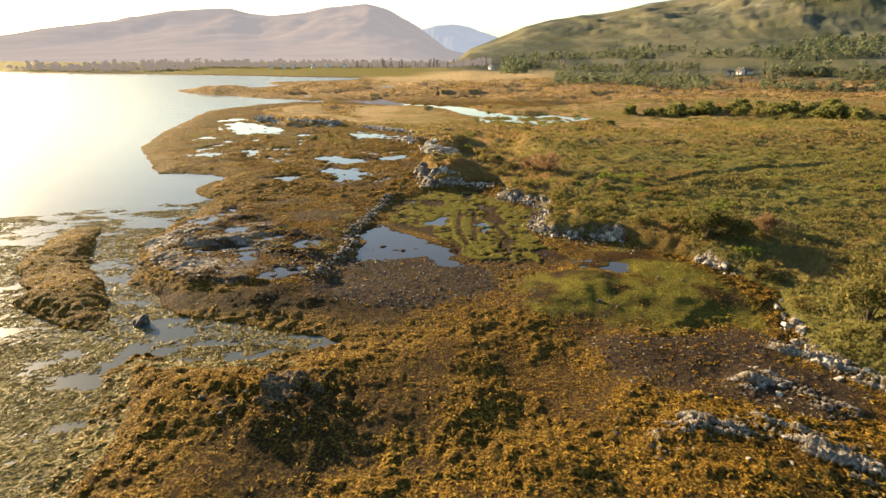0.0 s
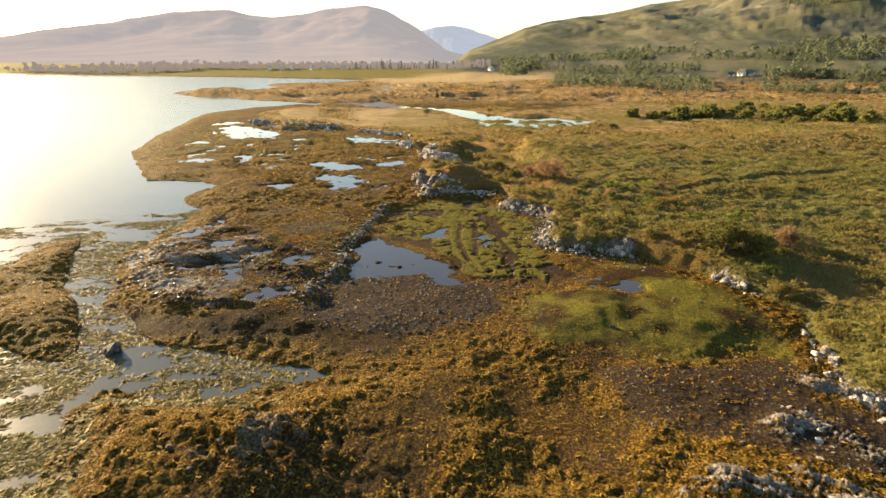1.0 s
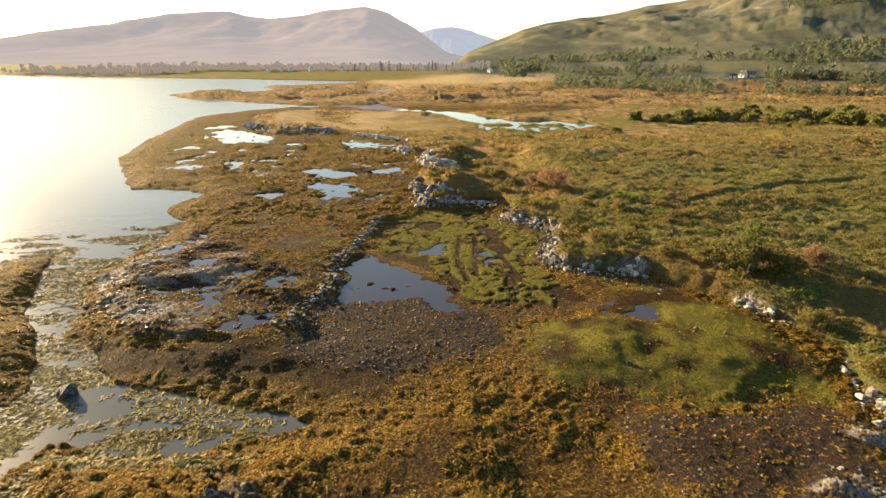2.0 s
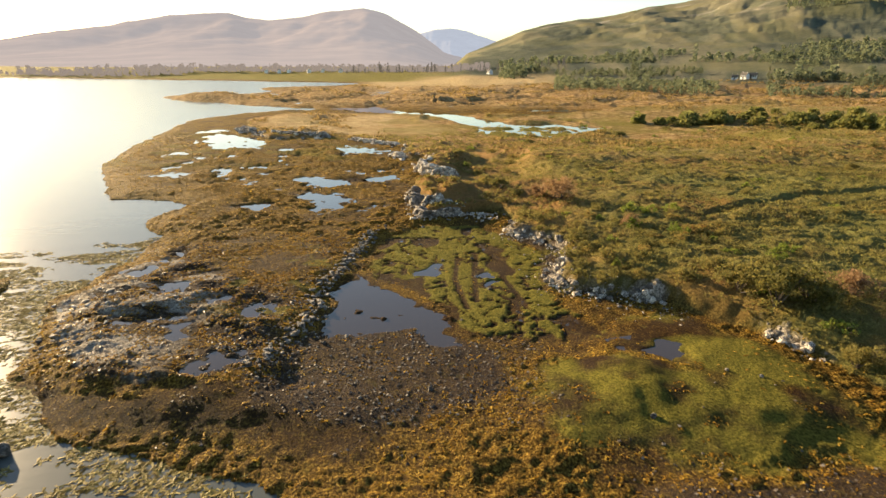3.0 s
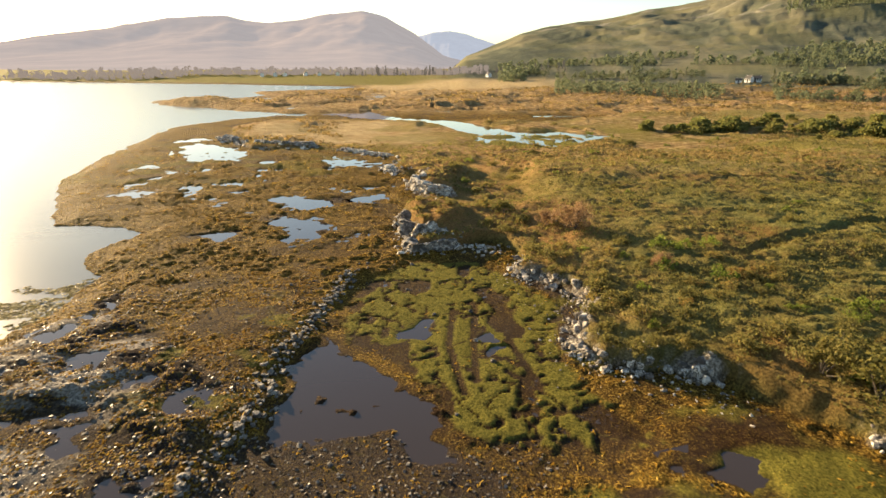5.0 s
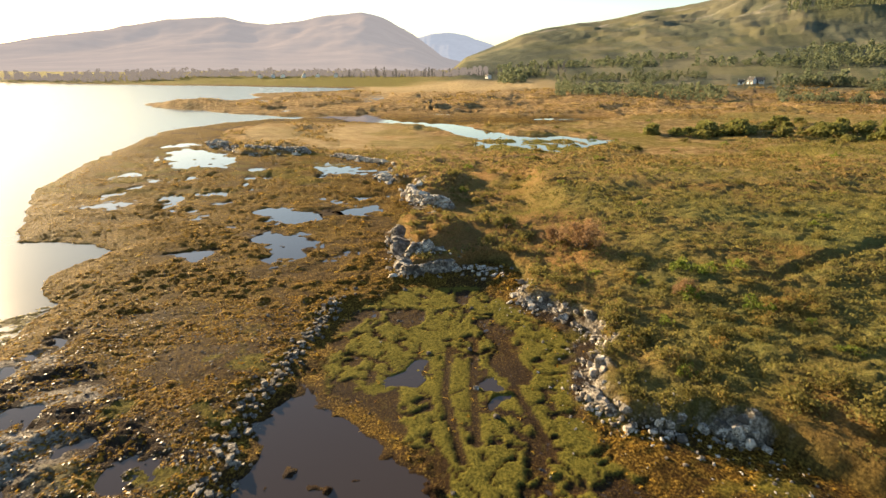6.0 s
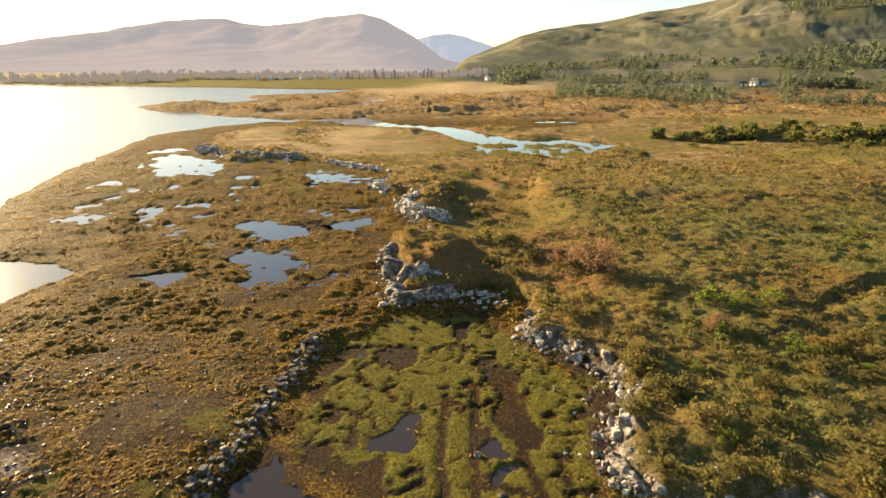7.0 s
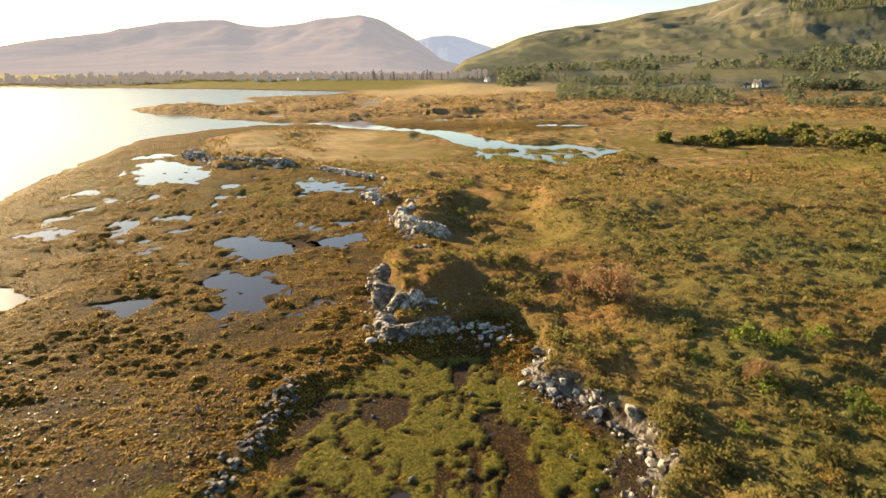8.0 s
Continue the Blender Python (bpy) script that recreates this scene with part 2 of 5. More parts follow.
SHINGLE = make_leafy("shingle_stones", [(0.2, (0.02, 0.016, 0.013)), (0.55, (0.06, 0.048, 0.038)), (0.8, (0.15, 0.125, 0.1)), (0.97, (0.26, 0.23, 0.19))], 0.0, 0.5, 0.35, 0.2)
WHITEWASH = make_plain("whitewash", (0.74, 0.73, 0.7), (0.84, 0.83, 0.8), 0.8)
SLATE = make_plain("slate_roof", (0.07, 0.065, 0.06), (0.12, 0.11, 0.1), 3, 0.95)
GLASS_DARK, _nt, _p = mat("window_glass")
_p.inputs["Base Color"].default_value = (0.03, 0.035, 0.04, 1)
_p.inputs["Roughness"].default_value = 0.05

# ---- the shape of the ground ----
def vnoise(x, y, seed=0):
    xi, yi = np.floor(x).astype(np.int64), np.floor(y).astype(np.int64)
    fx, fy = x - xi, y - yi
    fx, fy = fx * fx * fx * (fx * (fx * 6 - 15) + 10), fy * fy * fy * (fy * (fy * 6 - 15) + 10)

    def h(a, b):
        v = (a * 374761393 + b * 668265263 + seed * 974634481) & 0xFFFFFFFF
        v = ((v ^ (v >> 13)) * 1274126177) & 0xFFFFFFFF
        return ((v ^ (v >> 16)) & 0xFFFFFF) / float(0xFFFFFF)

    a, b, c, d = h(xi, yi), h(xi + 1, yi), h(xi, yi + 1), h(xi + 1, yi + 1)
    return (a + (b - a) * fx) * (1 - fy) + (c + (d - c) * fx) * fy


def fbm(x, y, scale, octaves=4, seed=0, gain=0.5):
    """Noise in about -1..1; scale is the size of the largest lumps in metres."""
    out, amp, tot, f = 0.0, 1.0, 0.0, 1.0 / scale
    for k in range(octaves):
        out = out + amp * (2 * vnoise(x * f + 17.3 * k, y * f - 9.1 * k, seed + k) - 1)
        tot, amp, f = tot + amp, amp * gain, f * 2.03
    return out / tot * 1.6


def billow(x, y, scale, octaves=3, seed=0):
    """Rounded lumps with creases between them, 0..1."""
    out, amp, tot, f = 0.0, 1.0, 0.0, 1.0 / scale
    for k in range(octaves):
        out = out + amp * np.abs(2 * vnoise(x * f + 5.7 * k, y * f + 3.3 * k, seed + k) - 1)
        tot, amp, f = tot + amp, amp * 0.55, f * 2.1
    return out / tot


def cells(x, y, size, seed=0):
    """Distance from the border between cells, in cell widths."""
    x, y = x / size, y / size
    xi, yi = np.floor(x), np.floor(y)
    f1 = np.full(np.shape(x), 9.0)
    f2 = f1.copy()
    for i in (-1, 0, 1):
        for j in (-1, 0, 1):
            cx, cy = xi + i, yi + j
            px = cx + vnoise(cx * 7.31, cy * 5.17, seed + 3)
            py = cy + vnoise(cx * 4.77, cy * 6.93, seed + 8)
            d = np.hypot(px - x, py - y)
            f2 = np.where(d < f1, f1, np.minimum(f2, d))
            f1 = np.minimum(f1, d)
    return f2 - f1


def sstep(a, b, v):
    t = np.clip((v - a) / (b - a), 0, 1)
    return t * t * (3 - 2 * t)


def inside(x, y, poly, reach=None):
    """Distance to a polygon's edge, positive inside; far off it is -reach."""
    px, py = np.array([p[0] for p in poly], float), np.array([p[1] for p in poly], float)
    out = np.full(x.shape, -float(reach or 1e9))
    m = np.ones(x.shape, bool)
    if reach:
        m = (x > px.min() - reach) & (x < px.max() + reach) & (y > py.min() - reach) & (y < py.max() + reach)
        if not m.any():
            return out
    qx, qy = x[m], y[m]
    best, odd = np.full(qx.shape, 1e18), np.zeros(qx.shape, bool)
    for ax, ay, bx, by in zip(px, py, np.roll(px, -1), np.roll(py, -1)):
        ex, ey = bx - ax, by - ay
        t = np.clip(((qx - ax) * ex + (qy - ay) * ey) / (ex * ex + ey * ey + 1e-12), 0, 1)
        best = np.minimum(best, (qx - ax - t * ex) ** 2 + (qy - ay - t * ey) ** 2)
        if ay != by:
            odd ^= ((ay > qy) != (by > qy)) & (qx < ex * (qy - ay) / (by - ay) + ax)
    d = np.sqrt(best)
    out[m] = np.where(odd, d, -d)
    return out


def near_line(x, y, line):
    best = np.full(x.shape, 1e9)
    for (ax, ay), (bx, by) in zip(line, line[1:]):
        ex, ey = bx - ax, by - ay
        t = np.clip(((x - ax) * ex + (y - ay) * ey) / (ex * ex + ey * ey), 0, 1)
        best = np.minimum(best, np.hypot(x - ax - t * ex, y - ay - t * ey))
    return best


# plan of the shore (metres): tideline, island, grassy bank, crag, turf, shingle
TIDELINE = [(-50, -300), (-24.2, 4.3), (-12.1, 15.7), (-12.6, 20.4), (-14.1, 23.7), (-13.7, 25.9), (-11.9, 25.3), (-7.8, 25.5), (-3.7, 27.6), (-6.6, 28.8), (-9.3, 29.1), (-12.1, 30.4), (-15.3, 31.6), (-17.6, 35), (-19.6, 39), (-22, 42.3), (-23, 45), (-22.4, 53), (-22.7, 59.1), (-25.3, 61.4), (-26.9, 64.6), (-25.6, 71.5), (-28.8, 73.6), (-35.5, 73.8), (-39.8, 81.1), (-49.3, 97.4), (-55.4, 119.6), (-63.4, 154.5), (-62.8, 175.1), (-57.6, 190.4), (-49.2, 203.4), (-36.8, 207.3), (-48.9, 214.8)]
TIDELINE += [(-52, 218), (-71, 227), (-94, 240), (-125, 270), (-118, 284), (-94, 296), (-90, 330), (-107, 362), (-93, 397), (-69, 420), (-62, 476), (-104, 490), (-187, 518), (-298, 545), (-419, 575), (-1200, 770), (-4900, 1500), (-4900, 4900), (4900, 4900), (4900, -300)]
ISLAND = [(-28.7, 38.8), (-29.6, 41.4), (-30, 44.1), (-30.7, 47.7), (-28.7, 48.9), (-25.9, 43.1), (-23, 37.8), (-20.9, 35.3), (-18.1, 30.5), (-17.4, 28.6),
          (-19.6, 28.9), (-22.1, 30.7), (-24.3, 32.1), (-24.6, 34.6), (-26.1, 36.1)]
BANK = [(16, -300), (17.1, 6.5), (18.8, 14.2), (21.2, 21.9), (19, 25.2), (20, 29.1), (22.1, 33.9), (19.8, 38.5), (16.8, 42.1), (15.4, 43.9), (13.2, 45.6), (11.4, 45.2), (10, 45.5),
        (9.4, 47.2), (9.9, 49.6), (11.2, 52.4), (10.5, 55.1), (8.6, 57.8), (7.2, 59.4), (8.2, 61.4), (8.2, 64.5), (6.6, 67), (5.0, 67.6), (3.9, 66.6), (2.4, 65.0), (0.9, 64.3), (-0.2, 64.0), (-0.8, 67), (-1.5, 71.7), (-1.8, 76), (-0.3, 78.9),
        (4.3, 80.8), (3.3, 83.2), (0, 84.8), (-1.3, 88.9), (-1.7, 97.3), (-5.4, 100.6), (-5.9, 105.6), (-4.5, 111.8), (-11.3, 120.2), (-19.1, 127.5)]
BANK += [(-25, 125.5), (-32.2, 125.5), (-39.7, 133.6), (-44.8, 151.4), (-47.6, 170.4), (-43.6, 184.8), (-27.4, 189.4), (-12.8, 185.8), (28.4, 183.8), (53.3, 203.9), (66.5, 243.5), (130.9, 303.7), (4900, 420), (4900, -300)]
CRAG = [(-1.0, 67.5), (-1.6, 71), (-1.7, 75.6), (0, 78.4), (3.4, 76.4), (4.2, 72), (3.6, 67.9), (1.4, 67.5)]
CRAG_FAR = [(0.1, 85.1), (-1.2, 92.7), (-0.7, 98.3), (3.5, 96.3), (3.9, 88.9)]
TURF = [(-4.3, 51.6), (-3, 58.1), (0.1, 62), (4.8, 62.3), (7.3, 57.6), (9.4, 53), (8.4, 47.2), (8.7, 43.3), (11.2, 39.4), (4.8, 38.8), (2.5, 40.9), (1.5, 43.9), (-0.8, 46.5), (-3.3, 48.1)]
MOUND = [(5.7, 32.8), (7.5, 36.3), (10.8, 36.8), (13.7, 34.7), (15.3, 31.9), (14.7, 29.4), (12, 29), (9.6, 29.8), (6.5, 30.1)]
GREENS = [(10.1, 38.5), (13.8, 42.6), (16, 41.5), (19.2, 37.5), (19.9, 32.3), (18.3, 29.6), (14, 28.6), (14.5, 32.2), (12.2, 36.4)]
SHINGLE_BED = [(-7.8, 34.6), (-6.2, 40.3), (-4.3, 39.8), (-0.6, 40.4), (2.3, 39.4), (4.7, 37.3), (5.3, 33.8), (1.6, 31.6), (-3.3, 31.4), (-6.6, 32.1)]
SHINGLE_BEACH = [(8.6, 27.5), (13.9, 28), (18.3, 29), (17.8, 24.9), (19.5, 22.2), (16.8, 18.9), (11.9, 21.1), (9.1, 23.2)]
LEDGES = [(-22.3, 43.3), (-22.2, 49.1), (-19.4, 53.1), (-14.8, 50.1), (-8.6, 44.3), (-7.5, 38.3), (-8.2, 34.7), (-11.9, 33.1), (-15.4, 33.6), (-18.2, 37.3)]
CHANNEL = [(-32.1, 210.6), (-23.3, 202.4), (-13.8, 194.9), (0.3, 185.5), (6.3, 173.9), (9.8, 163.3), (14.4, 156.3), (21.8, 155.4), (29.2, 156.2), (33.4, 151.4), (33.2, 144.2)]
CREEKS = [[(14.5, 155.5), (18.1, 149.2), (15.4, 142.8), (19.1, 137), (24, 132.8)], [(20, 149.1), (25.7, 144.3), (24.8, 139.5)], [(9.7, 142.9), (14.5, 144.4), (18.2, 141.1)], [(6.5, 98.1), (8.5, 103.5), (5.6, 110.8)], [(12, 154), (8, 149), (10.5, 143.5), (6, 139)], [(22, 153), (28.5, 147), (30, 141)], [(15.5, 146), (21, 143), (20.5, 137)]]
RUTS = [[(2.7, 53.1), (2.4, 48.2), (3.1, 43.3)], [(4.1, 54.1), (3.8, 49.2), (3.7, 44.4)], [(5.5, 52.1), (5.8, 48.2), (6.6, 44.4)]]
# stretches of bare rock along the bank: centre, reach
ROCKY = [(9.5, 47, 2.6), (11, 45.2, 1.6), (14.8, 45, 0.9), (19.9, 38.6, 1.3), (20.2, 29.3, 2), (19.4, 25.6, 2.2), (20.8, 22.6, 2.4), (8.4, 58, 2.8), (10.6, 54.6, 2.4), (9.8, 49.8, 1.6), (11, 52.2, 1.6), (7.2, 60.5, 1.5), (-1.4, 92, 6), (-4.8, 104, 5), (-9, 118, 5),
         (-28, 125.5, 9), (-40, 134, 5)]
SHINGLE_STRIP = [(7.2, 58.4), (8.9, 53.6), (8.3, 47.5), (9.6, 45.6), (10.6, 48), (11.2, 52), (10.6, 55), (8.6, 59)]
GRAVELLY = [(-21, 48), (-19.5, 56), (-12, 59), (-6, 58), (-6.3, 47), (-6.6, 38), (-8.5, 35), (-13, 41)]
HOLLOWS = [(-17, 66), (-3.4, 68), (-3.4, 83), (-4.6, 98), (-8, 111), (-18, 120), (-32, 119), (-42, 112), (-43, 102), (-34, 84), (-23, 78)]
STEPS_WATER = [(-17.4, 42), (-17, 46), (-13, 46.5), (-9, 46), (-8.8, 38), (-11, 36.6), (-15, 37.2), (-17, 40)]
RIBS = [[(9.6, 18.5), (11.4, 19.5), (13.7, 19.1), (15.9, 16.8)], [(18, 26.3), (19.4, 24.4), (20.6, 23)], [(14, 22.2), (16.2, 22.7), (17.3, 20.6)]]
DITCH = [(23.5, 59.6), (29.5, 63.4), (37.6, 68.6), (52, 73.1)]
DITCH_FAR = [(38.8, 91.7), (44.7, 88.9), (56.4, 84.5), (93.2, 76.3)]
SPIT = [(-43.1, 145.8), (-44.5, 165.5), (-36.3, 180.4), (-22.5, 185.5), (-10.1, 180.4), (-0.9, 160.4), (5, 146), (-6.2, 130.9), (-16.1, 130.9), (-27.4, 133), (-36, 137)]
MARSH = [(8, 136), (5, 146), (10, 157), (18, 161), (35, 151), (33, 138), (26, 128), (15, 127)]
# pools left by the tide: water level, outline
POOLS = [
    (0.4, [(-3, 217), (8, 232), (25, 231), (23, 223), (8, 221)]),
    (0.4, [(29, 202), (34, 210), (47, 209), (44, 202)]),
    (0.4, [(-14, 236), (-8, 243), (12, 246), (6, 237)]),
    (0.42, [(-5.4, 45.8), (-4.5, 49.7), (-3.5, 47.4), (-0.6, 45), (0.8, 43.1), (2.2, 41.1), (2.1, 38.1), (0.8, 38.3), (-0.3, 40.5), (-2.4, 39.6), (-5, 39.5), (-5.1, 42.9)]),
    (0.42, [(-0.6, 48.8), (0.7, 51.7), (1.9, 52.6), (1.8, 51.1), (0.7, 48.8)]),
    (0.42, [(-10.7, 36.7), (-8.6, 37.3), (-7.8, 36), (-9.1, 35.2), (-10.1, 34.5)]),
    (0.45, [(-14.1, 40), (-12.6, 40.4), (-11.9, 38.7), (-13, 38)]),
    (0.42, [(-10.2, 42.5), (-8.5, 42.7), (-8.1, 41.2), (-9.3, 40.7)]),
    (0.4, [(-20.1, 49), (-19.1, 50.8), (-18.3, 50), (-18.7, 47.8)]),
    (0.4, [(-19.8, 54.1), (-19.3, 55.7), (-17.9, 52.6), (-18.6, 51.7)]),
    (0.42, [(-16.8, 45.4), (-15.3, 46.1), (-14.8, 44.9), (-16, 44.3)]),
    (0.42, [(-13.4, 43.7), (-11.8, 44.2), (-11.6, 43.1), (-12.8, 42.8)]),
    (0.54, [(-18.2, 84), (-16, 85.9), (-12.5, 83.6), (-9.5, 84), (-8.6, 82.2), (-10.4, 80.1), (-12.6, 77.8), (-14.8, 79.6)]),
    (0.54, [(-9.8, 83.4), (-7.2, 85.8), (-4.2, 87), (-3.9, 84.4), (-6.4, 82.4), (-9.2, 81.6)]),
    (0.54, [(-16, 74), (-13.3, 75.5), (-11, 75.6), (-9, 73.7), (-8.4, 70.7), (-9.2, 67.8), (-10.8, 66.4), (-11.9, 67.6), (-12.5, 71.4), (-14, 73.2)]),
    (0.52, [(-20.1, 68.2), (-18, 69.9), (-16.8, 69.2), (-17.3, 66.9)]),
    (0.50, [(-36.8, 85.4), (-34.4, 87.7), (-31.6, 86.5), (-32.9, 84.1)]),
    (0.54, [(-46.4, 128), (-44, 132.6), (-39, 126.4), (-35.4, 127), (-30.2, 117), (-30.3, 110.4), (-34.3, 112), (-37.2, 110.6), (-42, 118)]),
    (0.54, [(-50.9, 136.8), (-46.6, 141.5), (-44.9, 136.5), (-48.6, 134)]),
    (0.56, [(-17.4, 111.2), (-13.2, 113.5), (-7.2, 109.5), (-9.1, 107), (-14.2, 106.9)]),
    (0.54, [(-26.7, 111.4), (-24.6, 112.4), (-23.2, 109.4), (-25.2, 108)]),
    (0.72, [(11, 38.4), (13.2, 39.1), (13.7, 38), (12.8, 36.8), (11.5, 37.2)]),
    (0.45, [(4, 49.4), (5, 49.6), (5.2, 47.6), (4.3, 46.9)]),
    (0.35, [(-33, 210), (-24.8, 219.7), (-14.1, 198.4), (-14.9, 190.7), (-23.8, 194.3)]),
    (0.56, [(-22.9, 80.2), (-21.5, 81.2), (-20.1, 80.5), (-21.4, 79.6)]),
    (0.56, [(-24.6, 87.4), (-22.7, 88.6), (-21.4, 87.5), (-23.1, 86.7)]),
]
HILL = [(-3, 0.0), (0.3, 0.06), (1.9, 0.72), (4.9, 2.06), (6.9, 2.88), (9.2, 3.45), (11.9, 3.81), (13.8, 3.98), (15.7, 4.32), (17.5, 4.74), (19.7, 4.95), (22.3, 5.4), (25.1, 6.05), (28.9, 6.87), (33.7, 7.3), (60, 7.6), (110, 5), (150, 0)]


def platform(x, y):
    """The raised rock platform at the tide's edge, steep towards the start of the flight."""
    return 0.36 * sstep(32.0, 35.4, y + 0.12 * (x + 12)) * sstep(57, 46, y) * sstep(-22, -17.5, x) * sstep(-5.6, -8.6, x)


def lay_of_land(x, y):
    """Height and surface cover at plan points x, y (arrays)."""
    d0 = np.hypot(x, y)
    far = sstep(90, 220, d0)
    # ragged edges: the plan is warped by noise
    wob = 0.45 + 1.2 * far
    wx = x + wob * fbm(x, y, 3.2, 4, 11) * 0.9 + far * 3 * fbm(x, y, 24, 3, 14)
    wy = y + wob * fbm(x, y, 3.2, 4, 12) * 0.9 + far * 5 * fbm(x, y, 24, 3, 15)
    isle = inside(wx, wy, ISLAND, 12)
    sea = np.maximum(inside(wx, wy, TIDELINE), isle + 0.1)
    bank = inside(wx, wy, BANK)
    kx, ky = wx + 0.9 * fbm(x, y, 2.6, 3, 16), wy + 0.9 * fbm(x, y, 2.6, 3, 17)
    crag = np.maximum(inside(kx, ky, CRAG, 6), inside(kx, ky, CRAG_FAR, 8))
    turf = inside(wx, wy, TURF, 8)
    mound = inside(wx, wy, MOUND, 8)
    greens = inside(wx, wy, GREENS, 8)
    bed = np.maximum(inside(wx, wy, SHINGLE_BED, 6), np.maximum(inside(wx, wy, SHINGLE_BEACH, 6), inside(wx, wy, SHINGLE_STRIP, 6)))
    ledge = inside(wx, wy, LEDGES, 8)
    stony = inside(wx, wy, GRAVELLY, 8)
    hollow = sstep(-1, 3, inside(x, y, HOLLOWS, 6))
    steps = sstep(-0.5, 1.5, inside(x, y, STEPS_WATER, 6))
    fade = (1 - 0.75 * sstep(48, 130, d0)) * sstep(-2, 6, y)

    # foreshore: a low platform that drops off into the sea
    shelf = np.where(isle > -1.5, np.minimum(sea, 1.1 + 0.25 * fbm(x, y, 3, 3, 24)), sea)
    z = np.where(sea > 0, 0.03 + 0.45 * sstep(-0.2, 3.2, shelf) + 0.12 * sstep(4, 25, sea), np.maximum(-0.1 + 0.16 * sea, -3.0))
    z = z + (0.16 + 0.14 * sstep(34, 28, y)) * fbm(x, y, 6, 3, 21) * sstep(0.2, 3, sea)
    onland = sstep(-0.4, 0.7, bank)
    tufts = 0.12 * billow(x * 0.8, y * 1.1, 1.4, 3, 31) + 0.26 * billow(x, y * 1.15, 0.55, 3, 35)
    bare = np.clip(0.9 * sstep(-0.3, 0.8, bed) + 0.9 * sstep(-0.3, 0.6, turf) + sstep(-0.2, 0.5, mound) + 0.8 * sstep(-0.2, 0.8, greens) + 0.85 * sstep(-0.3, 0.8, ledge) + (0.72 - 0.25 * sstep(43, 50, y)) * sstep(-0.5, 1.2, stony), 0, 1)
    patch = np.maximum(sstep(-0.3, 0.15, fbm(x, y, 3.6, 4, 41) + 0.15), sstep(6, 2.5, sea))
    crest = sstep(0.15, 0.5, billow(x, y * 1.15, 0.55, 3, 35))
    lip = near_line(wx, wy, [(-17.2, 35.2), (-14.2, 34), (-10.8, 33.2), (-6.6, 32.4), (-2.3, 31.8)])
    # wrack thinned to dark mud, painting in the shade on the platform's front
    brow_shade = sstep(3.8, 1.4, lip + 0.8 * fbm(x, y, 2.2, 3, 58)) * sstep(0.4, -0.6, ledge) * sstep(36, 34, y)
    onisle = sstep(-0.6, 0.8, isle)
    patch = np.maximum(patch, onisle)
    weed = (1 - 0.85 * brow_shade) * (1 - onland) * (1 - bare) * (0.32 + 0.68 * patch) * (0.5 + 0.5 * crest)
    z = z + 0.19 * sstep(50, 62, y) * weed * sstep(2, 6, sea) * sstep(0.12, 0.55, billow(x * 0.45 + 0.15 * y, y * 0.9, 2.4, 3, 43))
    z = z + (tufts - 0.12) * (1.05 - 0.5 * onisle) * weed * sstep(-3.5, 0.3, sea) * fade + onisle * (0.5 * np.exp(-((x + 27) / 2.6) ** 2 - ((y - 42.5) / 4) ** 2) + 0.55 * np.exp(-((x + 22) / 3.4) ** 2 - ((y - 33) / 3) ** 2))
    z = z + 0.06 * billow(x, y, 0.4, 2, 60) * np.clip(sstep(-0.3, 0.5, bed) + sstep(-0.3, 0.8, stony), 0, 1) * fade
    # slabs and ledges of rock
    z = z + sstep(-0.3, 0.8, ledge) * (0.24 * np.round(2.6 * fbm(x * 0.55 + 0.3 * y, y * 1.5, 4, 4, 51)) / 2.6 + 0.17 * billow(x, y, 0.8, 3, 52) + 0.1 * billow(x, y, 0.3, 2, 53) - 0.06)
    # water-filled dips
    z = z - 0.24 * hollow * sstep(0.36, 0.75, fbm(x, y * 0.6 + 0.2 * x, 2.4, 4, 55)) - 0.2 * steps * sstep(0.36, 0.62, fbm(x, y * 0.8, 2.0, 4, 56))
    # the front of the platform
    z = z + platform(wx, wy)
    z = z + 0.1 * sstep(2.8, 0.2, lip + 0.5 * fbm(x, y, 1.6, 3, 58)) * (1 + 0.5 * fbm(x, y, 3, 2, 57))
    # turf cushions and runnels
    qx, qy = x + 0.9 * fbm(x, y, 1.7, 4, 62), y + 1.1 * fbm(x, y, 1.7, 4, 64)
    crack = cells(qx * 1.15, qy * 0.62, 1.7, 61) + 0.08 * fbm(x, y, 0.5, 2, 65)
    cush = sstep(0.06, 0.12, crack) * sstep(-0.42, -0.3, fbm(x, y * 0.6, 1.9, 4, 67))
    ruts = np.min([near_line(x, y, r) for r in RUTS], axis=0)
    cush = cush * sstep(0.12, 0.3, ruts)
    tz = sstep(-0.2, 0.4, turf)
    sunk = sstep(-1.8, 0.3, turf + 0.4 * fbm(x, y, 1.5, 3, 69))
    z = z * (1 - sunk) + sunk * (0.395 + 0.09 * cush + 0.04 * billow(x, y, 0.28, 3, 63))
    z = z + 0.5 * sstep(-2.0, 2.8, mound) * (1 + 0.35 * fbm(x, y, 2.6, 3, 68)) + 0.3 * sstep(-1, 3, greens) + 0.06 * billow(x, y, 1.1, 3, 66) * sstep(0, 0.6, np.maximum(mound, greens))
    # pasture and heath behind the bank
    low = 1 - sstep(22, 62, np.hypot((x - 22) * 0.75, y - 155))
    low = np.maximum(low, 1 - sstep(4, 14, np.abs(near_line(x, y, CHANNEL))))
    low = np.maximum(low, 0.85 * (1 - sstep(2.5, 7, near_line(x, y, [(2.2, 81.8), (8.4, 85), (7.5, 95.4), (9.5, 103.6), (4.7, 116.1)]))))
    mild = sstep(41, 35, y)
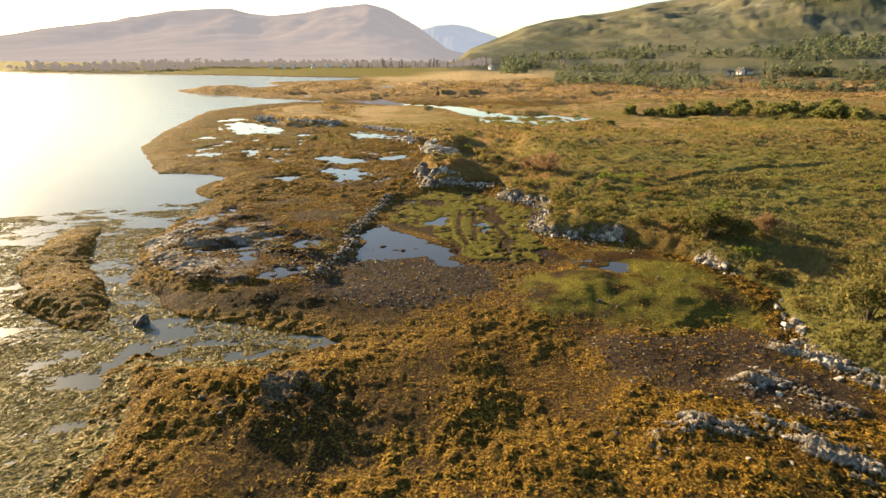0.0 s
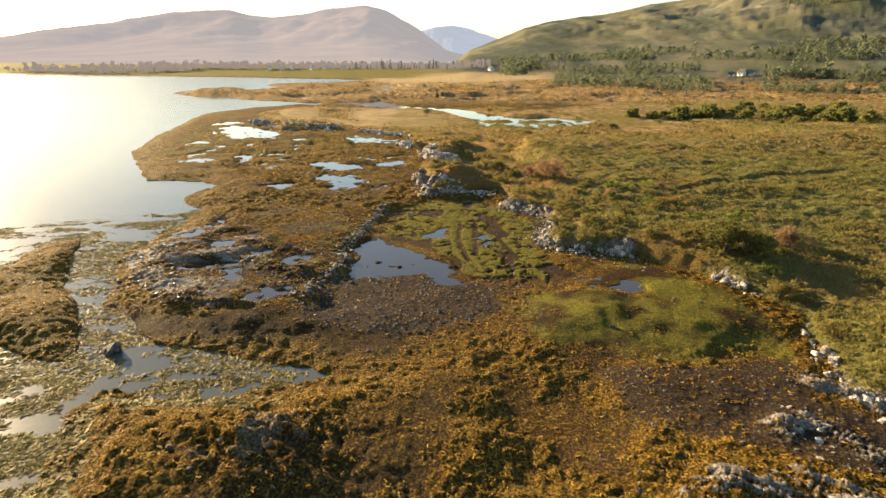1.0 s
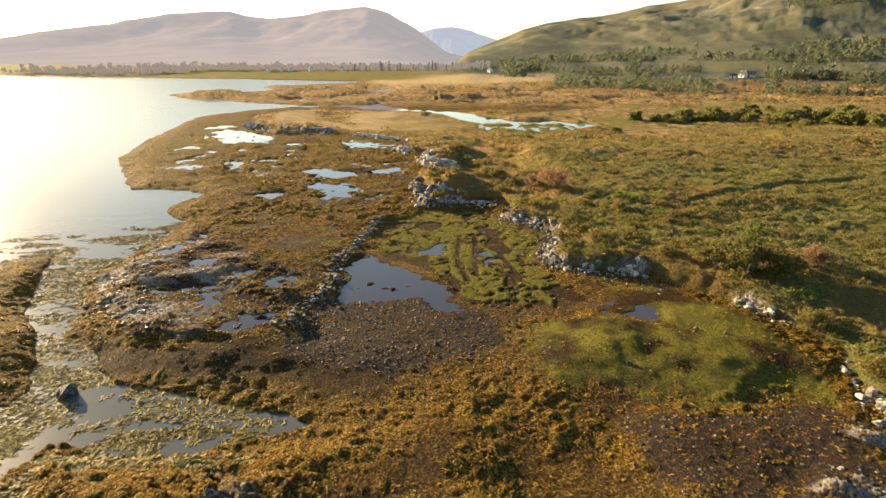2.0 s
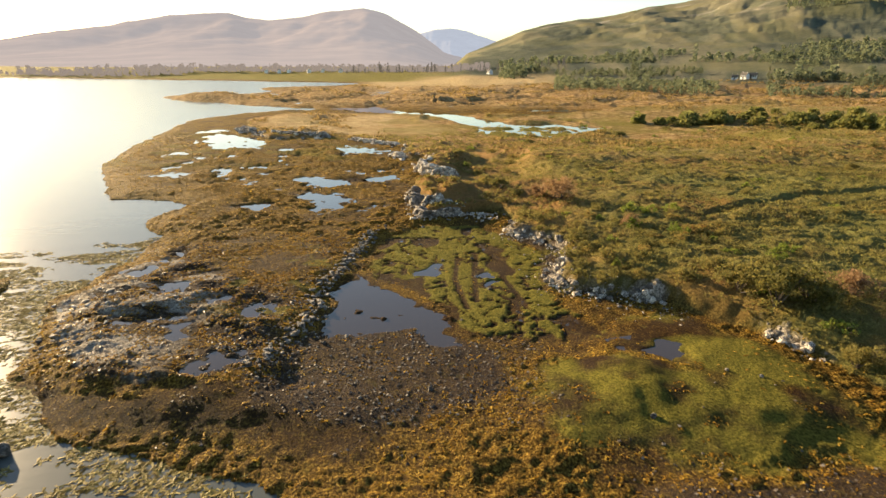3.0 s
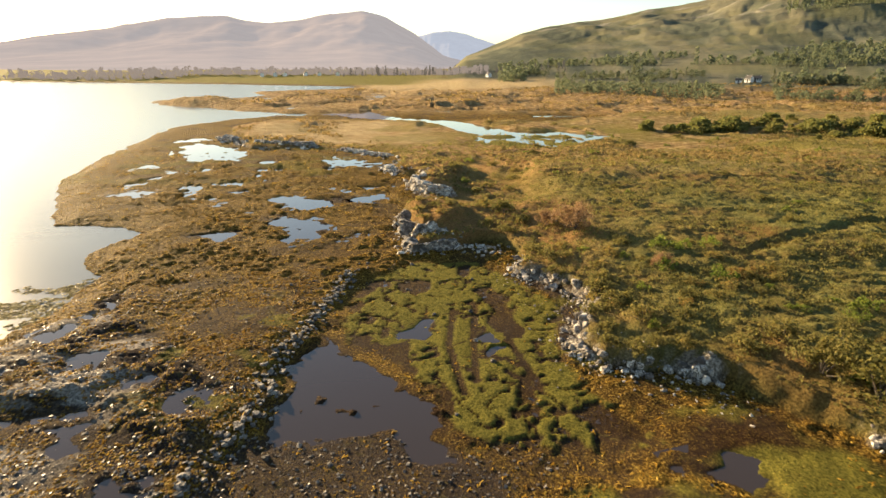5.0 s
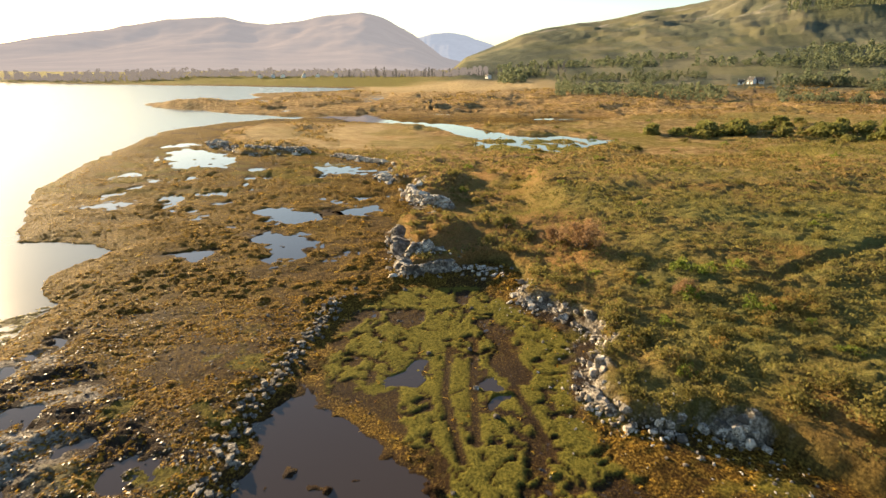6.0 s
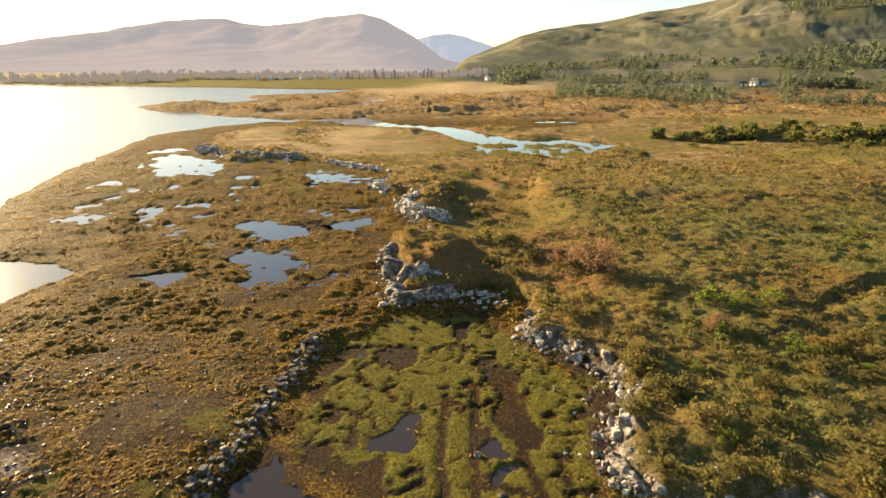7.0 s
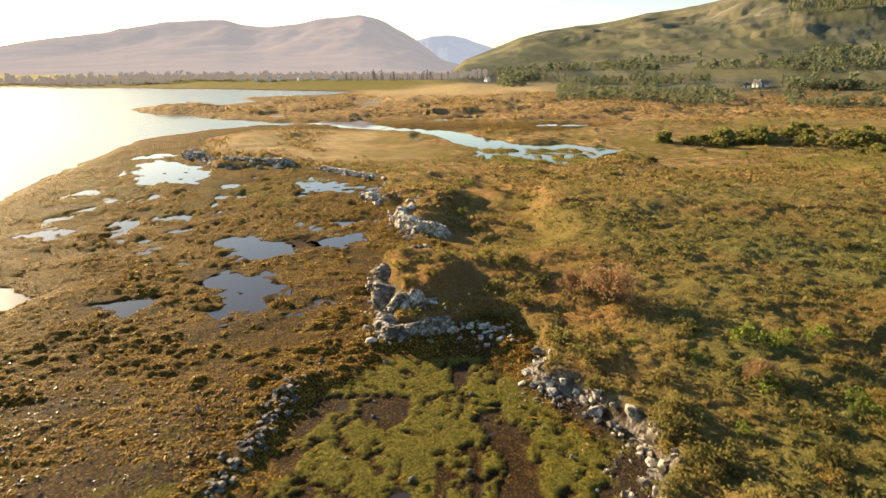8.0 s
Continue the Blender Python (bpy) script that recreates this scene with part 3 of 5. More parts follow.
    rise = 0.95 * (sstep(-0.25, 0.55, bank) * (1 - mild) + mild * sstep(-1.0, 5.5, bank)) + 0.55 * sstep(0.5, 9, bank) + 0.006 * np.clip(bank, 0, 150)
    rise = rise * (1 - 0.8 * low) * (1 - 0.85 * sstep(140, 182, y) * sstep(45, 5, x))
    fade2 = (1 - 0.6 * sstep(80, 220, d0)) * sstep(-2, 6, y)
    heath = 0.32 * fbm(x, y, 9, 4, 71) + 0.42 * billow(x, y, 2.6, 3, 75) * (0.5 + 0.5 * fade2) * sstep(-6, 6, y) + 0.3 * billow(x, y, 5.5, 2, 76) * sstep(70, 100, y) * sstep(30, 5, x - 0.1 * y) + (0.12 * billow(x, y, 0.55, 2, 78) + 0.22 * billow(x, y * 1.2, 1.25, 3, 79)) * fade2 - 0.2
    z = z * (1 - onland) + onland * (0.62 + rise + (heath - 0.1) * (1 - 0.7 * low) * sstep(0.1, 2, bank))
    spit = sstep(-2, 3.5, inside(wx, wy, SPIT, 10))
    z = z + 0.7 * spit * onland
    z = z + 0.95 * sstep(-0.1, 1.3, crag) * (0.85 + 0.3 * fbm(x, y, 2.2, 3, 81)) * (1 - 0.35 * sstep(80, 84, y))
    # broken rock along the face of the bank
    rocky = np.max([np.exp(-(((x - a) ** 2 + (y - b) ** 2) / (r * r))) for a, b, r in ROCKY], axis=0)
    gap = 0.05 + 0.5 * fbm(x, y, 5, 2, 91) + 1.2 * rocky
    face = np.exp(-((bank - 0.15) / 0.55) ** 2) * np.clip(gap, 0, 1.2) * (1 - low) * sstep(190, 150, d0) * (1 - 0.55 * mild)
    face = np.maximum(face, np.exp(-((crag - 0.0) / 0.3) ** 2) * sstep(3.4, 1.6, x + 2 * (y < 66)) * np.clip(0.75 + 0.8 * fbm(x, y, 2.5, 3, 92), 0.1, 1.1))
    rough = np.abs(fbm(x + 0.4 * y, y, 0.7, 4, 95, 0.6)) * 1.0
    z = z + face * (rough - 0.2) * 0.3
    rib = np.min([near_line(wx, wy, r) for r in RIBS], axis=0)
    rz = sstep(1.3, 0.1, rib)
    strata = np.abs(fbm(0.35 * (0.83 * x - 0.55 * y), 1.9 * (0.55 * x + 0.83 * y), 1.0, 5, 98, 0.6))
    z = z + rz * (0.02 + 0.38 * strata)
    face = np.maximum(face, 0.6 * sstep(1.0, 0.35, rib) * sstep(0.1, 0.35, strata))
    reef = np.exp(-(((x + 5.6) / 3.3) ** 2 + ((y - 21.6) / 2.7) ** 2))
    z = z + 0.6 * reef + 0.5 * reef * np.abs(fbm(x + y, y - 0.4 * x, 1.3, 4, 99, 0.6)) + 0.3 * reef * np.round(3 * fbm(x + y, y, 2.2, 3, 97)) / 3
    # low knolls on the north shore, then the hillside
    north = sstep(198, 232, y)
    marsh = np.clip(north * sstep(2, 14, sea) + 0.9 * low * onland, 0, 1) * sstep(430, 370, d0)
    flat = fbm(x + 6 * fbm(x, y, 15, 2, 104), y * 0.55, 17, 4, 101)
    bench = 0.04 + 0.5 * sstep(-0.3, -0.2, flat) + 0.5 * sstep(0.0, 0.08, flat) + 0.55 * sstep(0.32, 0.5, flat) + 0.12 * fbm(x, y, 6, 3, 105)
    z = z * (1 - marsh) + marsh * (bench * (1 - 0.45 * low) + 0.2 * low)
    z = z + north * sstep(5, 30, sea) * np.clip(0.8 * fbm(x, y * 0.7, 60, 3, 102), 0, 2.0)
    z = z + 1.6 * np.exp(-(((x + 95) / 26) ** 2 + ((y - 256) / 13) ** 2)) * sstep(0, 8, sea)
    # tidal burn, creeks, ditches
    burn = near_line(0.5 * (x + wx), 0.5 * (y + wy), CHANNEL) - (4.6 - 3.3 * sstep(9, 33, x))
    creek = np.min([near_line(wx * 0.5 + x * 0.5, wy * 0.5 + y * 0.5, c) for c in CREEKS], axis=0) - 0.7
    salt = sstep(-2, 4, inside(x, y, MARSH, 8))
    salt = salt * sstep(1.5, 4, burn)
    z = z * (1 - salt) + salt * (0.44 + 0.05 * fbm(x, y, 4, 3, 106))
    z = z - 0.22 * salt * sstep(0.1, 0.03, np.abs(fbm(x * 1.2, y * 0.7, 7, 3, 107)))
    z = np.minimum(z, np.where(burn < 2.5, 0.1 + 0.22 * burn, z))
    z = np.minimum(z, np.where(creek < 1.2, np.maximum(0.25 + 0.5 * creek, 0.14), z))
    z = z - 0.35 * sstep(1.1, 0.1, np.minimum(near_line(x, y, DITCH), near_line(x, y, DITCH_FAR)))
    az = np.degrees(np.arctan2(x, y))
    elev = np.interp(az, [h[0] for h in HILL], [h[1] for h in HILL])
    s = np.clip((d0 - 250) / 1750, 0, 1.6)
    top = 2000 * np.tan(np.radians(elev)) + 14.0
    prof = np.where(s < 1, s ** 1.75, 1 - 0.5 * (s - 1))
    hill = top * prof * sstep(0.0, 0.8, elev)
    hill = hill + hill * (0.14 * fbm(x, y, 260, 4, 111) + 0.17 * np.abs(fbm(x + 0.6 * y, y, 170, 5, 113))) * sstep(0, 0.3, s) * sstep(1.0, 0.7, s)
    step = 18.0
    q = (hill + 5 * fbm(x, y, 80, 3, 117)) / step
    hill = np.where(s > 0.25, hill + 0.07 * step * (np.floor(q) + sstep(0.35, 0.75, q - np.floor(q)) - q) * sstep(0.25, 0.4, s) * sstep(1.0, 0.8, s), hill)
    gully_shade = fbm(az + d0 / 150 + 0.4 * fbm(x, y, 200, 3, 119), d0 / 260, 1.5, 5, 118)
    hill = hill * (1 + 0.022 * gully_shade * sstep(0.1, 0.4, s) * sstep(1.0, 0.75, s))
    z = z + np.maximum(hill, 0)
    z = z + sstep(430, 500, d0) * sstep(6, 0, az) * (5 * sstep(5, 130, sea) + 3 * sstep(130, 500, sea))

    # pools: a basin each, with a rim that holds its water
    pool = np.full(x.shape, -9.0)
    rag = 1 + 0.9 * sstep(58, 75, y)
    px, py = wx + 0.55 * rag * fbm(x, y, 1.3, 4, 125), wy + 0.75 * rag * fbm(x, y, 1.3, 4, 126)
    for level, outline in POOLS:
        level = level + float(platform(*np.mean(outline, axis=0)))
        sd = inside(px, py, outline, 4.0)
        k = sd > -3.9
        basin = level - 0.13 * sstep(-0.05, 0.7, sd[k]) + 0.34 * np.clip(fbm(x[k], y[k], 1.1, 4, 121) - 0.34, 0, 1)
        rim = level + 0.03 + (z[k] - level - 0.03) * sstep(-0.1, -3.0, sd[k])
        rim = np.where(z[k] > level + 0.03, level + 0.03 + (z[k] - level - 0.03) * sstep(0.0, -1.0, sd[k]), rim)
        z[k] = np.where(sd[k] > 0, basin, rim)
        pool = np.maximum(pool, sd)

    cover = {}
    grass = onland * (1 - np.clip(face * 0.9, 0, 1))
    hi = sstep(0.75, 1.1, z + 0.25 * fbm(x, y, 12, 3, 131)) * north
    cover["grass"] = np.clip(np.maximum(grass, hi), 0, 1)
    cover["weed"] = np.clip(weed * (1 - hi) * sstep(0.15, -0.4, pool) * (1 - 0.9 * np.clip(face, 0, 1)), 0, 1)
    cover["rock"] = np.clip(face * 0.65 * (0.5 + rough) + 0.75 * sstep(1.1, 0.4, rib) * sstep(0.15, 0.5, strata) + 0.45 * reef * np.clip(0.3 + fbm(x, y, 1.8, 3, 143), 0, 1) + sstep(-0.2, 1, ledge) * sstep(-8, -16, x) * np.clip(0.6 + 0.9 * fbm(x * 0.6, y * 1.4, 2.2, 4, 141), 0, 0.9) + 0.5 * sstep(1.2, 1.9, hill / 60) * np.clip(fbm(x, y, 60, 4, 142), 0, 1), 0, 1)
    cover["gravel"] = np.clip(sstep(-0.5, 0.5, bed) + 0.6 * sstep(-0.3, 0.8, ledge) + 0.85 * sstep(-0.5, 1, stony) + 0.5 * sstep(2, -1, bank) * sstep(-0.6, 0.2, fbm(x, y, 6, 3, 151)), 0, 1)
    green = tz * cush * 0.85 + sstep(-1.0, 1.6, mound + 1.3 * fbm(x, y, 1.8, 4, 162)) * np.clip(0.62 + 0.5 * fbm(x, y, 1.5, 4, 164), 0, 1) + sstep(-1.2, 1.6, greens + 1.2 * fbm(x, y, 2.0, 4, 163)) * np.clip(0.3 + fbm(x, y, 2.5, 3, 161), 0, 1)
    green = green + 0.5 * sstep(0.2, 0.7, fbm(x, y, 2.3, 3, 165)) * sstep(-1, 1, inside(x, y, [(-13.8, 42.4), (-12.6, 52.1), (-5.7, 57.1), (-6.5, 38.3)], 5))
    green = green + 0.42 * low * onland * sstep(45, 110, y + x) * sstep(-0.4, 0.4, fbm(x, y, 9, 3, 166)) + 0.35 * sstep(25, 60, x) * onland * sstep(0, 0.6, fbm(x, y, 16, 3, 167))
    green = green + 0.7 * sstep(450, 510, d0) * sstep(0, -4, az) * sstep(6, 25, sea) + 0.2 * sstep(260, 420, d0) * sstep(2, 12, az) * sstep(-0.2, 0.5, fbm(x, y, 90, 3, 168))
    green = green + 0.7 * sstep(-1.6, 0.4, inside(x, y, SHINGLE_STRIP, 6)) * (1 - onland) * np.clip(0.25 + fbm(x, y, 1.6, 4, 169), 0, 1)
    green = green + 0.42 * sstep(84, 100, y) * sstep(140, 122, y) * sstep(-8, -16, x) * (1 - onland) * sstep(-0.3, 0.4, fbm(x, y * 1.6, 5, 4, 193))
    cover["green"] = np.clip(green + 0.5 * salt, 0, 1)
    spitland = sstep(100, 130, y) * sstep(12, -18, x) * sstep(225, 195, y) * sstep(1, 6, bank)
    straw = 0.9 * sstep(290, 380, d0) * sstep(560, 500, d0) * sstep(-9, -5, az) * sstep(13, 7, az) * sstep(-0.7, 0.1, fbm(x, y * 0.35, 60, 3, 171))
    cover["russet"] = np.clip(onland * sstep(14, -14, x - 0.14 * (y - 60) - 12 + 9 * fbm(x, y, 14, 3, 181)) + 0.35 * sstep(0.35, 0.8, fbm(x, y, 6, 3, 182)) * onland, 0, 1) + north * 0.7 * sstep(500, 430, d0)
    cover["drift"] = np.clip(sstep(75, 150, d0) * cover["grass"] * sstep(420, 330, d0 + 60 * fbm(x, y, 60, 3, 185)) * (1 - 0.6 * sstep(30, 70, x - 0.1 * y)) * (1 - 0.75 * spit) + 0.8 * north * sstep(430, 380, d0), 0, 1)
    cover["moor"] = np.clip(0.0 + sstep(230, 340, d0) * sstep(-1, 3, az) * sstep(0.5, 1.2, z), 0, 1)
    # streak tone, plus painted shade on the hill's left flank and a paler top
    cover["gully_shade"] = np.clip(0.5 + 0.55 * gully_shade - 0.4 * sstep(11, 5, az - 0.004 * (d0 - 700)) * sstep(1650, 1300, d0 + 200 * fbm(x, y, 300, 3, 191)) + 0.25 * sstep(1250, 1800, d0), 0, 1)
    cover["straw"] = np.clip(straw + 0.3 * spitland + 0.75 * spit * np.clip(0.8 + 0.5 * fbm(x, y, 9, 3, 172), 0, 1) + 0.12 * sstep(440, 480, d0) * sstep(2, -2, az) * sstep(4, 12, sea), 0, 1)
    cover["wet"] = np.clip((1 - onland) * sstep(1.2, 0.3, z) * (1 - 0.6 * cover["green"]), 0, 1)
    return z, cover, sea, bank, pool


def sheet(name, verts, faces4, material, covers=None, smooth=True):
    """A mesh from arrays of vertices and of four-cornered faces."""
    me = bpy.data.meshes.new(name)
    me.vertices.add(len(verts))
    me.vertices.foreach_set("co", np.asarray(verts, np.float32).ravel())
    n = len(faces4)
    me.loops.add(n * 4)
    me.loops.foreach_set("vertex_index", np.asarray(faces4, np.int32).ravel())
    me.polygons.add(n)
    me.polygons.foreach_set("loop_start", np.arange(0, n * 4, 4, dtype=np.int32))
    me.polygons.foreach_set("use_smooth", np.full(n, smooth))
    for key, vals in (covers or {}).items():
        a = me.attributes.new(key, "FLOAT", "POINT")
        a.data.foreach_set("value", np.asarray(vals, np.float32).ravel())
    me.update(calc_edges=True)
    me.materials.append(material)
    return new(name, me)


def grid_faces(rows, cols):
    i = np.arange(rows * cols).reshape(rows, cols)
    return np.stack([i[:-1, :-1], i[:-1, 1:], i[1:, 1:], i[1:, :-1]], -1).reshape(-1, 4)


# one sheet of ground, fine under the flight, coarser towards the horizon
ys = [-300, -220, -160, -120, -90, -70, -55] + [float(v) for v in np.arange(-44, 0, 1.0)] + [float(v) for v in np.arange(0, 13, 0.4)]
yy = 13.0
while yy < 4850:
    ys.append(yy)
    yy += 0.13 if yy < 58 else min(0.13 * ((yy - 33) / 25) ** 1.6, 8.0 if yy < 800 else 18.0 if yy < 2100 else 400.0)
ys = np.array(ys + [4850.0])
us = np.concatenate([-1 - np.array([3.2, 1.6, 0.8, 0.4, 0.2, 0.1, 0.05, 0.02]), np.linspace(-1, 1, 690), 1 + np.array([0.02, 0.05, 0.1, 0.2, 0.4, 0.8, 1.6, 3.2])])
half = 11 + 0.83 * np.maximum(ys + 2, 6)
GX, GY = us[None, :] * half[:, None], np.repeat(ys[:, None], len(us), 1)
GX, GY = np.clip(GX, -4880, 4880).ravel(), GY.ravel()
GZ, COVER, SEA_D, BANK_D, POOL_D = lay_of_land(GX, GY)
ground = sheet("ground", np.stack([GX, GY, GZ], -1), grid_faces(len(ys), len(us)), GROUND, COVER)
tagged(ground, "tidal foreshore with brown wrack, turf and heath", "ground", kind="structure")

# open water
sea_ob = sheet("water", [(-4880, -300, 0), (600, -300, 0), (600, 4800, 0), (-4880, 4800, 0)], [[0, 1, 2, 3]], SEA)
tagged(sea_ob, "calm pale sea loch in low evening sun", "sea", kind="structure")


def flat_water(name, outline, level, grow, label):
    c = np.mean(outline, axis=0)
    bm = bmesh.new()
    vs = []
    for p in outline:
        v = np.array(p) - c
        v = c + v * (1 + grow / max(np.hypot(*v), 0.3))
        vs.append(bm.verts.new((v[0], v[1], level)))
    bm.faces.new(vs)
    bmesh.ops.triangulate(bm, faces=bm.faces[:])
    me = bpy.data.meshes.new(name)
    bm.to_mesh(me)
    bm.free()
    for f in me.polygons:
        if f.normal.z < 0:
            f.flip()
    me.materials.append(POOL)
    return tagged(new(name, me), label, "tide pool", "tide pools", "structure")


for level, outline in POOLS:
    flat_water("tide_pool", outline, level + float(platform(*np.mean(outline, axis=0))), 0.9 if outline[0][1] < 100 else 2.0, "still shallow tide pool mirroring the pale sky")
flat_water("tide_pool", HOLLOWS, 0.44, 0.0, "thin water lying in hollows of the foreshore")
flat_water("tide_pool", [(8, 140), (9, 147), (15, 158), (30, 154), (32, 142), (26, 129), (16, 129)], 0.31, 0.0, "thin bright creeks winding through the salt marsh")
flat_water("tide_pool", TURF, 0.402, -0.8, "thin water standing in the runnels between turf cushions")
flat_water("tide_pool", STEPS_WATER, 0.73, 0.0, "small pools caught between rock ledges")
line = CHANNEL
bv, bf = [], []
for k, (a, b) in enumerate(line):
    bv += [(a - 5.5, b - 5.5, 0.3), (a + 5.5, b + 5.5, 0.3)]
    if k:
        bf.append([2 * k - 2, 2 * k, 2 * k + 1, 2 * k - 1])
burn_ob = sheet("stream_water", bv, bf, POOL)
tagged(burn_ob, "winding tidal burn with bright still water", "stream", kind="structure")

# ---- far mountains and woods ----
RIDGE_WEST = [(-75, 0.8), (-50, 1.3), (-35.9, 1.54), (-33.7, 1.93), (-30.6, 2.52), (-28.6, 2.75), (-27, 3.15), (-23.5, 3.7), (-20.8, 4.01), (-19, 3.98), (-15.8, 3.57), (-13.8, 3.8),
              (-11.9, 4.17), (-9.9, 4.49), (-7.5, 4.72), (-5.4, 4.28), (-2.8, 2.88), (-0.2, 1.05), (2.9, 0.08), (6, 0)]
RIDGE_FAR = [(-6, 1), (-3.9, 2.25), (-2.6, 2.64), (-1.3, 2.99), (0.3, 3.15), (1.8, 2.87), (3.4, 2.39), (4.9, 1.82), (5.7, 1.33), (8, 0.6), (10, 0.2)]


def mountain(name, ridge, foot, crest, material, seed, label, relief):
    az = np.linspace(ridge[0][0], ridge[-1][0], 260)
    rr = np.concatenate([np.linspace(0, 1, 46), [1.04, 1.1, 1.18]])
    A, R = np.meshgrid(np.radians(az), rr)
    D = foot + (crest - foot) * R
    x, y = D * np.sin(A), D * np.cos(A)
    el = np.interp(np.degrees(A), [r[0] for r in ridge], [r[1] for r in ridge])
    el = el + 0.07 * fbm(np.degrees(A), np.degrees(A) * 0, 1.6, 4, seed)
    top = crest * np.tan(np.radians(np.maximum(el, 0))) + 14
    prof = np.where(R <= 1, 0.35 * R + 0.65 * R ** 2.2, 1 - (R - 1) * 2.5)
    z = top * prof * (1 + relief * fbm(x * 1.7, y * 0.45, 520, 5, seed + 5) * sstep(0, 0.35, R) * sstep(1.0, 0.8, R)) - 2 * (R == 0)
    return tagged(sheet(name, np.stack([x, y, z], -1).reshape(-1, 3), grid_faces(len(rr), len(az)), material), label, "mountain", kind="structure")


# the ridges' haze is painted: a pale emission over darker moor colours
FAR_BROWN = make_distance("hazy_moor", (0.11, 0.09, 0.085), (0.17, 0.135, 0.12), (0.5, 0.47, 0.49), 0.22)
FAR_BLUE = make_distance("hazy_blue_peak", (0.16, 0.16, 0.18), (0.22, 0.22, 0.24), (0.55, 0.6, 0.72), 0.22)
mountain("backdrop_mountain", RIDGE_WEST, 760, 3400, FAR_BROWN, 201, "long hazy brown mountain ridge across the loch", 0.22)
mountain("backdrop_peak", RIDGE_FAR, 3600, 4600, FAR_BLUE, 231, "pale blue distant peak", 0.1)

# ---- helpers for things ----
rng = np.random.default_rng(7)


def part(name, bm, material, parent=None, label="", smooth=False):
    me = bpy.data.meshes.new(name)
    bm.to_mesh(me)
    bm.free()
    if smooth:
        me.polygons.foreach_set("use_smooth", [True] * len(me.polygons))
    me.materials.append(material)
    ob = new(name, me)
    ob.parent = parent
    if label:
        ob["label"] = label
    return ob


def height_at(x, y):
    return float(lay_of_land(np.array([float(x)]), np.array([float(y)]))[0][0])


def heights(pts):
    a = np.array(pts, float)
    return lay_of_land(a[:, 0].copy(), a[:, 1].copy())[0]


# ---- low growth: each kind is one sheet of small fronds, blades or sprigs ----
def frond_clump(n, seed, length, lift, width, segs=2):
    """Fronds that arch out from one root; quads."""
    r = np.random.default_rng(seed)
    vs, fs = [], []
    for k in range(n):
        a = 2 * math.pi * (k + r.uniform(-0.4, 0.4)) / n
        L, up, w = length * r.uniform(0.6, 1.2), lift * r.uniform(0.5, 1.2), width * r.uniform(0.7, 1.3)
        base = len(vs)
        bend = r.uniform(-0.6, 0.6)
        for i in range(segs + 1):
            t = i / segs
            rad = L * t
            zz = up * math.sin(math.pi * min(t * 0.85 + 0.12, 1))
            aa = a + bend * t
            cx, cy = rad * math.cos(aa), rad * math.sin(aa)
            ww = w * (0.5 + 0.7 * math.sin(math.pi * (0.15 + 0.75 * t)))
            tw = r.uniform(-0.5, 0.5) * ww
            vs += [(cx - ww * math.sin(aa), cy + ww * math.cos(aa), zz + tw), (cx + ww * math.sin(aa), cy - ww * math.cos(aa), zz - tw)]
            if i:
                fs.append([base + 2 * i - 2, base + 2 * i - 1, base + 2 * i + 1, base + 2 * i])
    return np.array(vs), np.array(fs)


def blade_tuft(n, seed, spread, tall, width):
    """Upright blades, one quad each."""
    r = np.random.default_rng(seed)
    vs, fs = [], []
    for k in range(n):
        a, q = r.uniform(0, 6.283), r.uniform(0, 6.283)
        x, y = spread * 0.5 * math.sqrt(r.uniform()) * math.cos(a), spread * 0.5 * math.sqrt(r.uniform()) * math.sin(a)
        lx, ly = spread * 0.45 * r.uniform(0.2, 1) * math.cos(a), spread * 0.45 * r.uniform(0.2, 1) * math.sin(a)
        h, w = tall * r.uniform(0.6, 1.15), width * r.uniform(0.7, 1.3)
        c, s = w * math.cos(q), w * math.sin(q)
        b = len(vs)
        vs += [(x - c, y - s, -0.05), (x + c, y + s, -0.05), (x + lx + c * 0.35, y + ly + s * 0.35, h), (x + lx - c * 0.35, y + ly - s * 0.35, h)]
        fs.append([b, b + 1, b + 2, b + 3])
    return np.array(vs), np.array(fs)


def sprig_dome(n, seed, radius, tall, size):
    """Small leaves facing all ways on an uneven dome."""
    r = np.random.default_rng(seed)
    vs, fs = [], []
    for k in range(n):
        a, e = r.uniform(0, 6.283), math.asin(r.uniform(0.05, 1))
        q = r.uniform(0.7, 1.1)
        c = np.array([radius * q * math.cos(e) * math.cos(a), radius * q * math.cos(e) * math.sin(a), tall * q * math.sin(e)])
        u, v = r.normal(size=3), r.normal(size=3)
        u /= np.linalg.norm(u)
        v -= u * (u @ v)
        v /= np.linalg.norm(v)
        s = size * r.uniform(0.6, 1.4)
        b = len(vs)
        vs += [c - s * u - 0.6 * s * v, c + s * u - 0.6 * s * v, c + 0.7 * s * u + 0.6 * s * v, c - 0.7 * s * u + 0.6 * s * v]
        fs.append([b, b + 1, b + 2, b + 3])
    return np.array(vs), np.array(fs)


def pebble(seed):
    r = np.random.default_rng(seed)
    vs = np.array([(x, y, z) for z in (-0.35, 0.4) for y in (-0.6, 0.6) for x in (-0.75, 0.75)]) * r.uniform(0.65, 1.15, (8, 3))
    vs[4:, :2] *= 0.75
    return vs, np.array([[4, 5, 7, 6], [0, 1, 5, 4], [1, 3, 7, 5], [3, 2, 6, 7], [2, 0, 4, 6]])


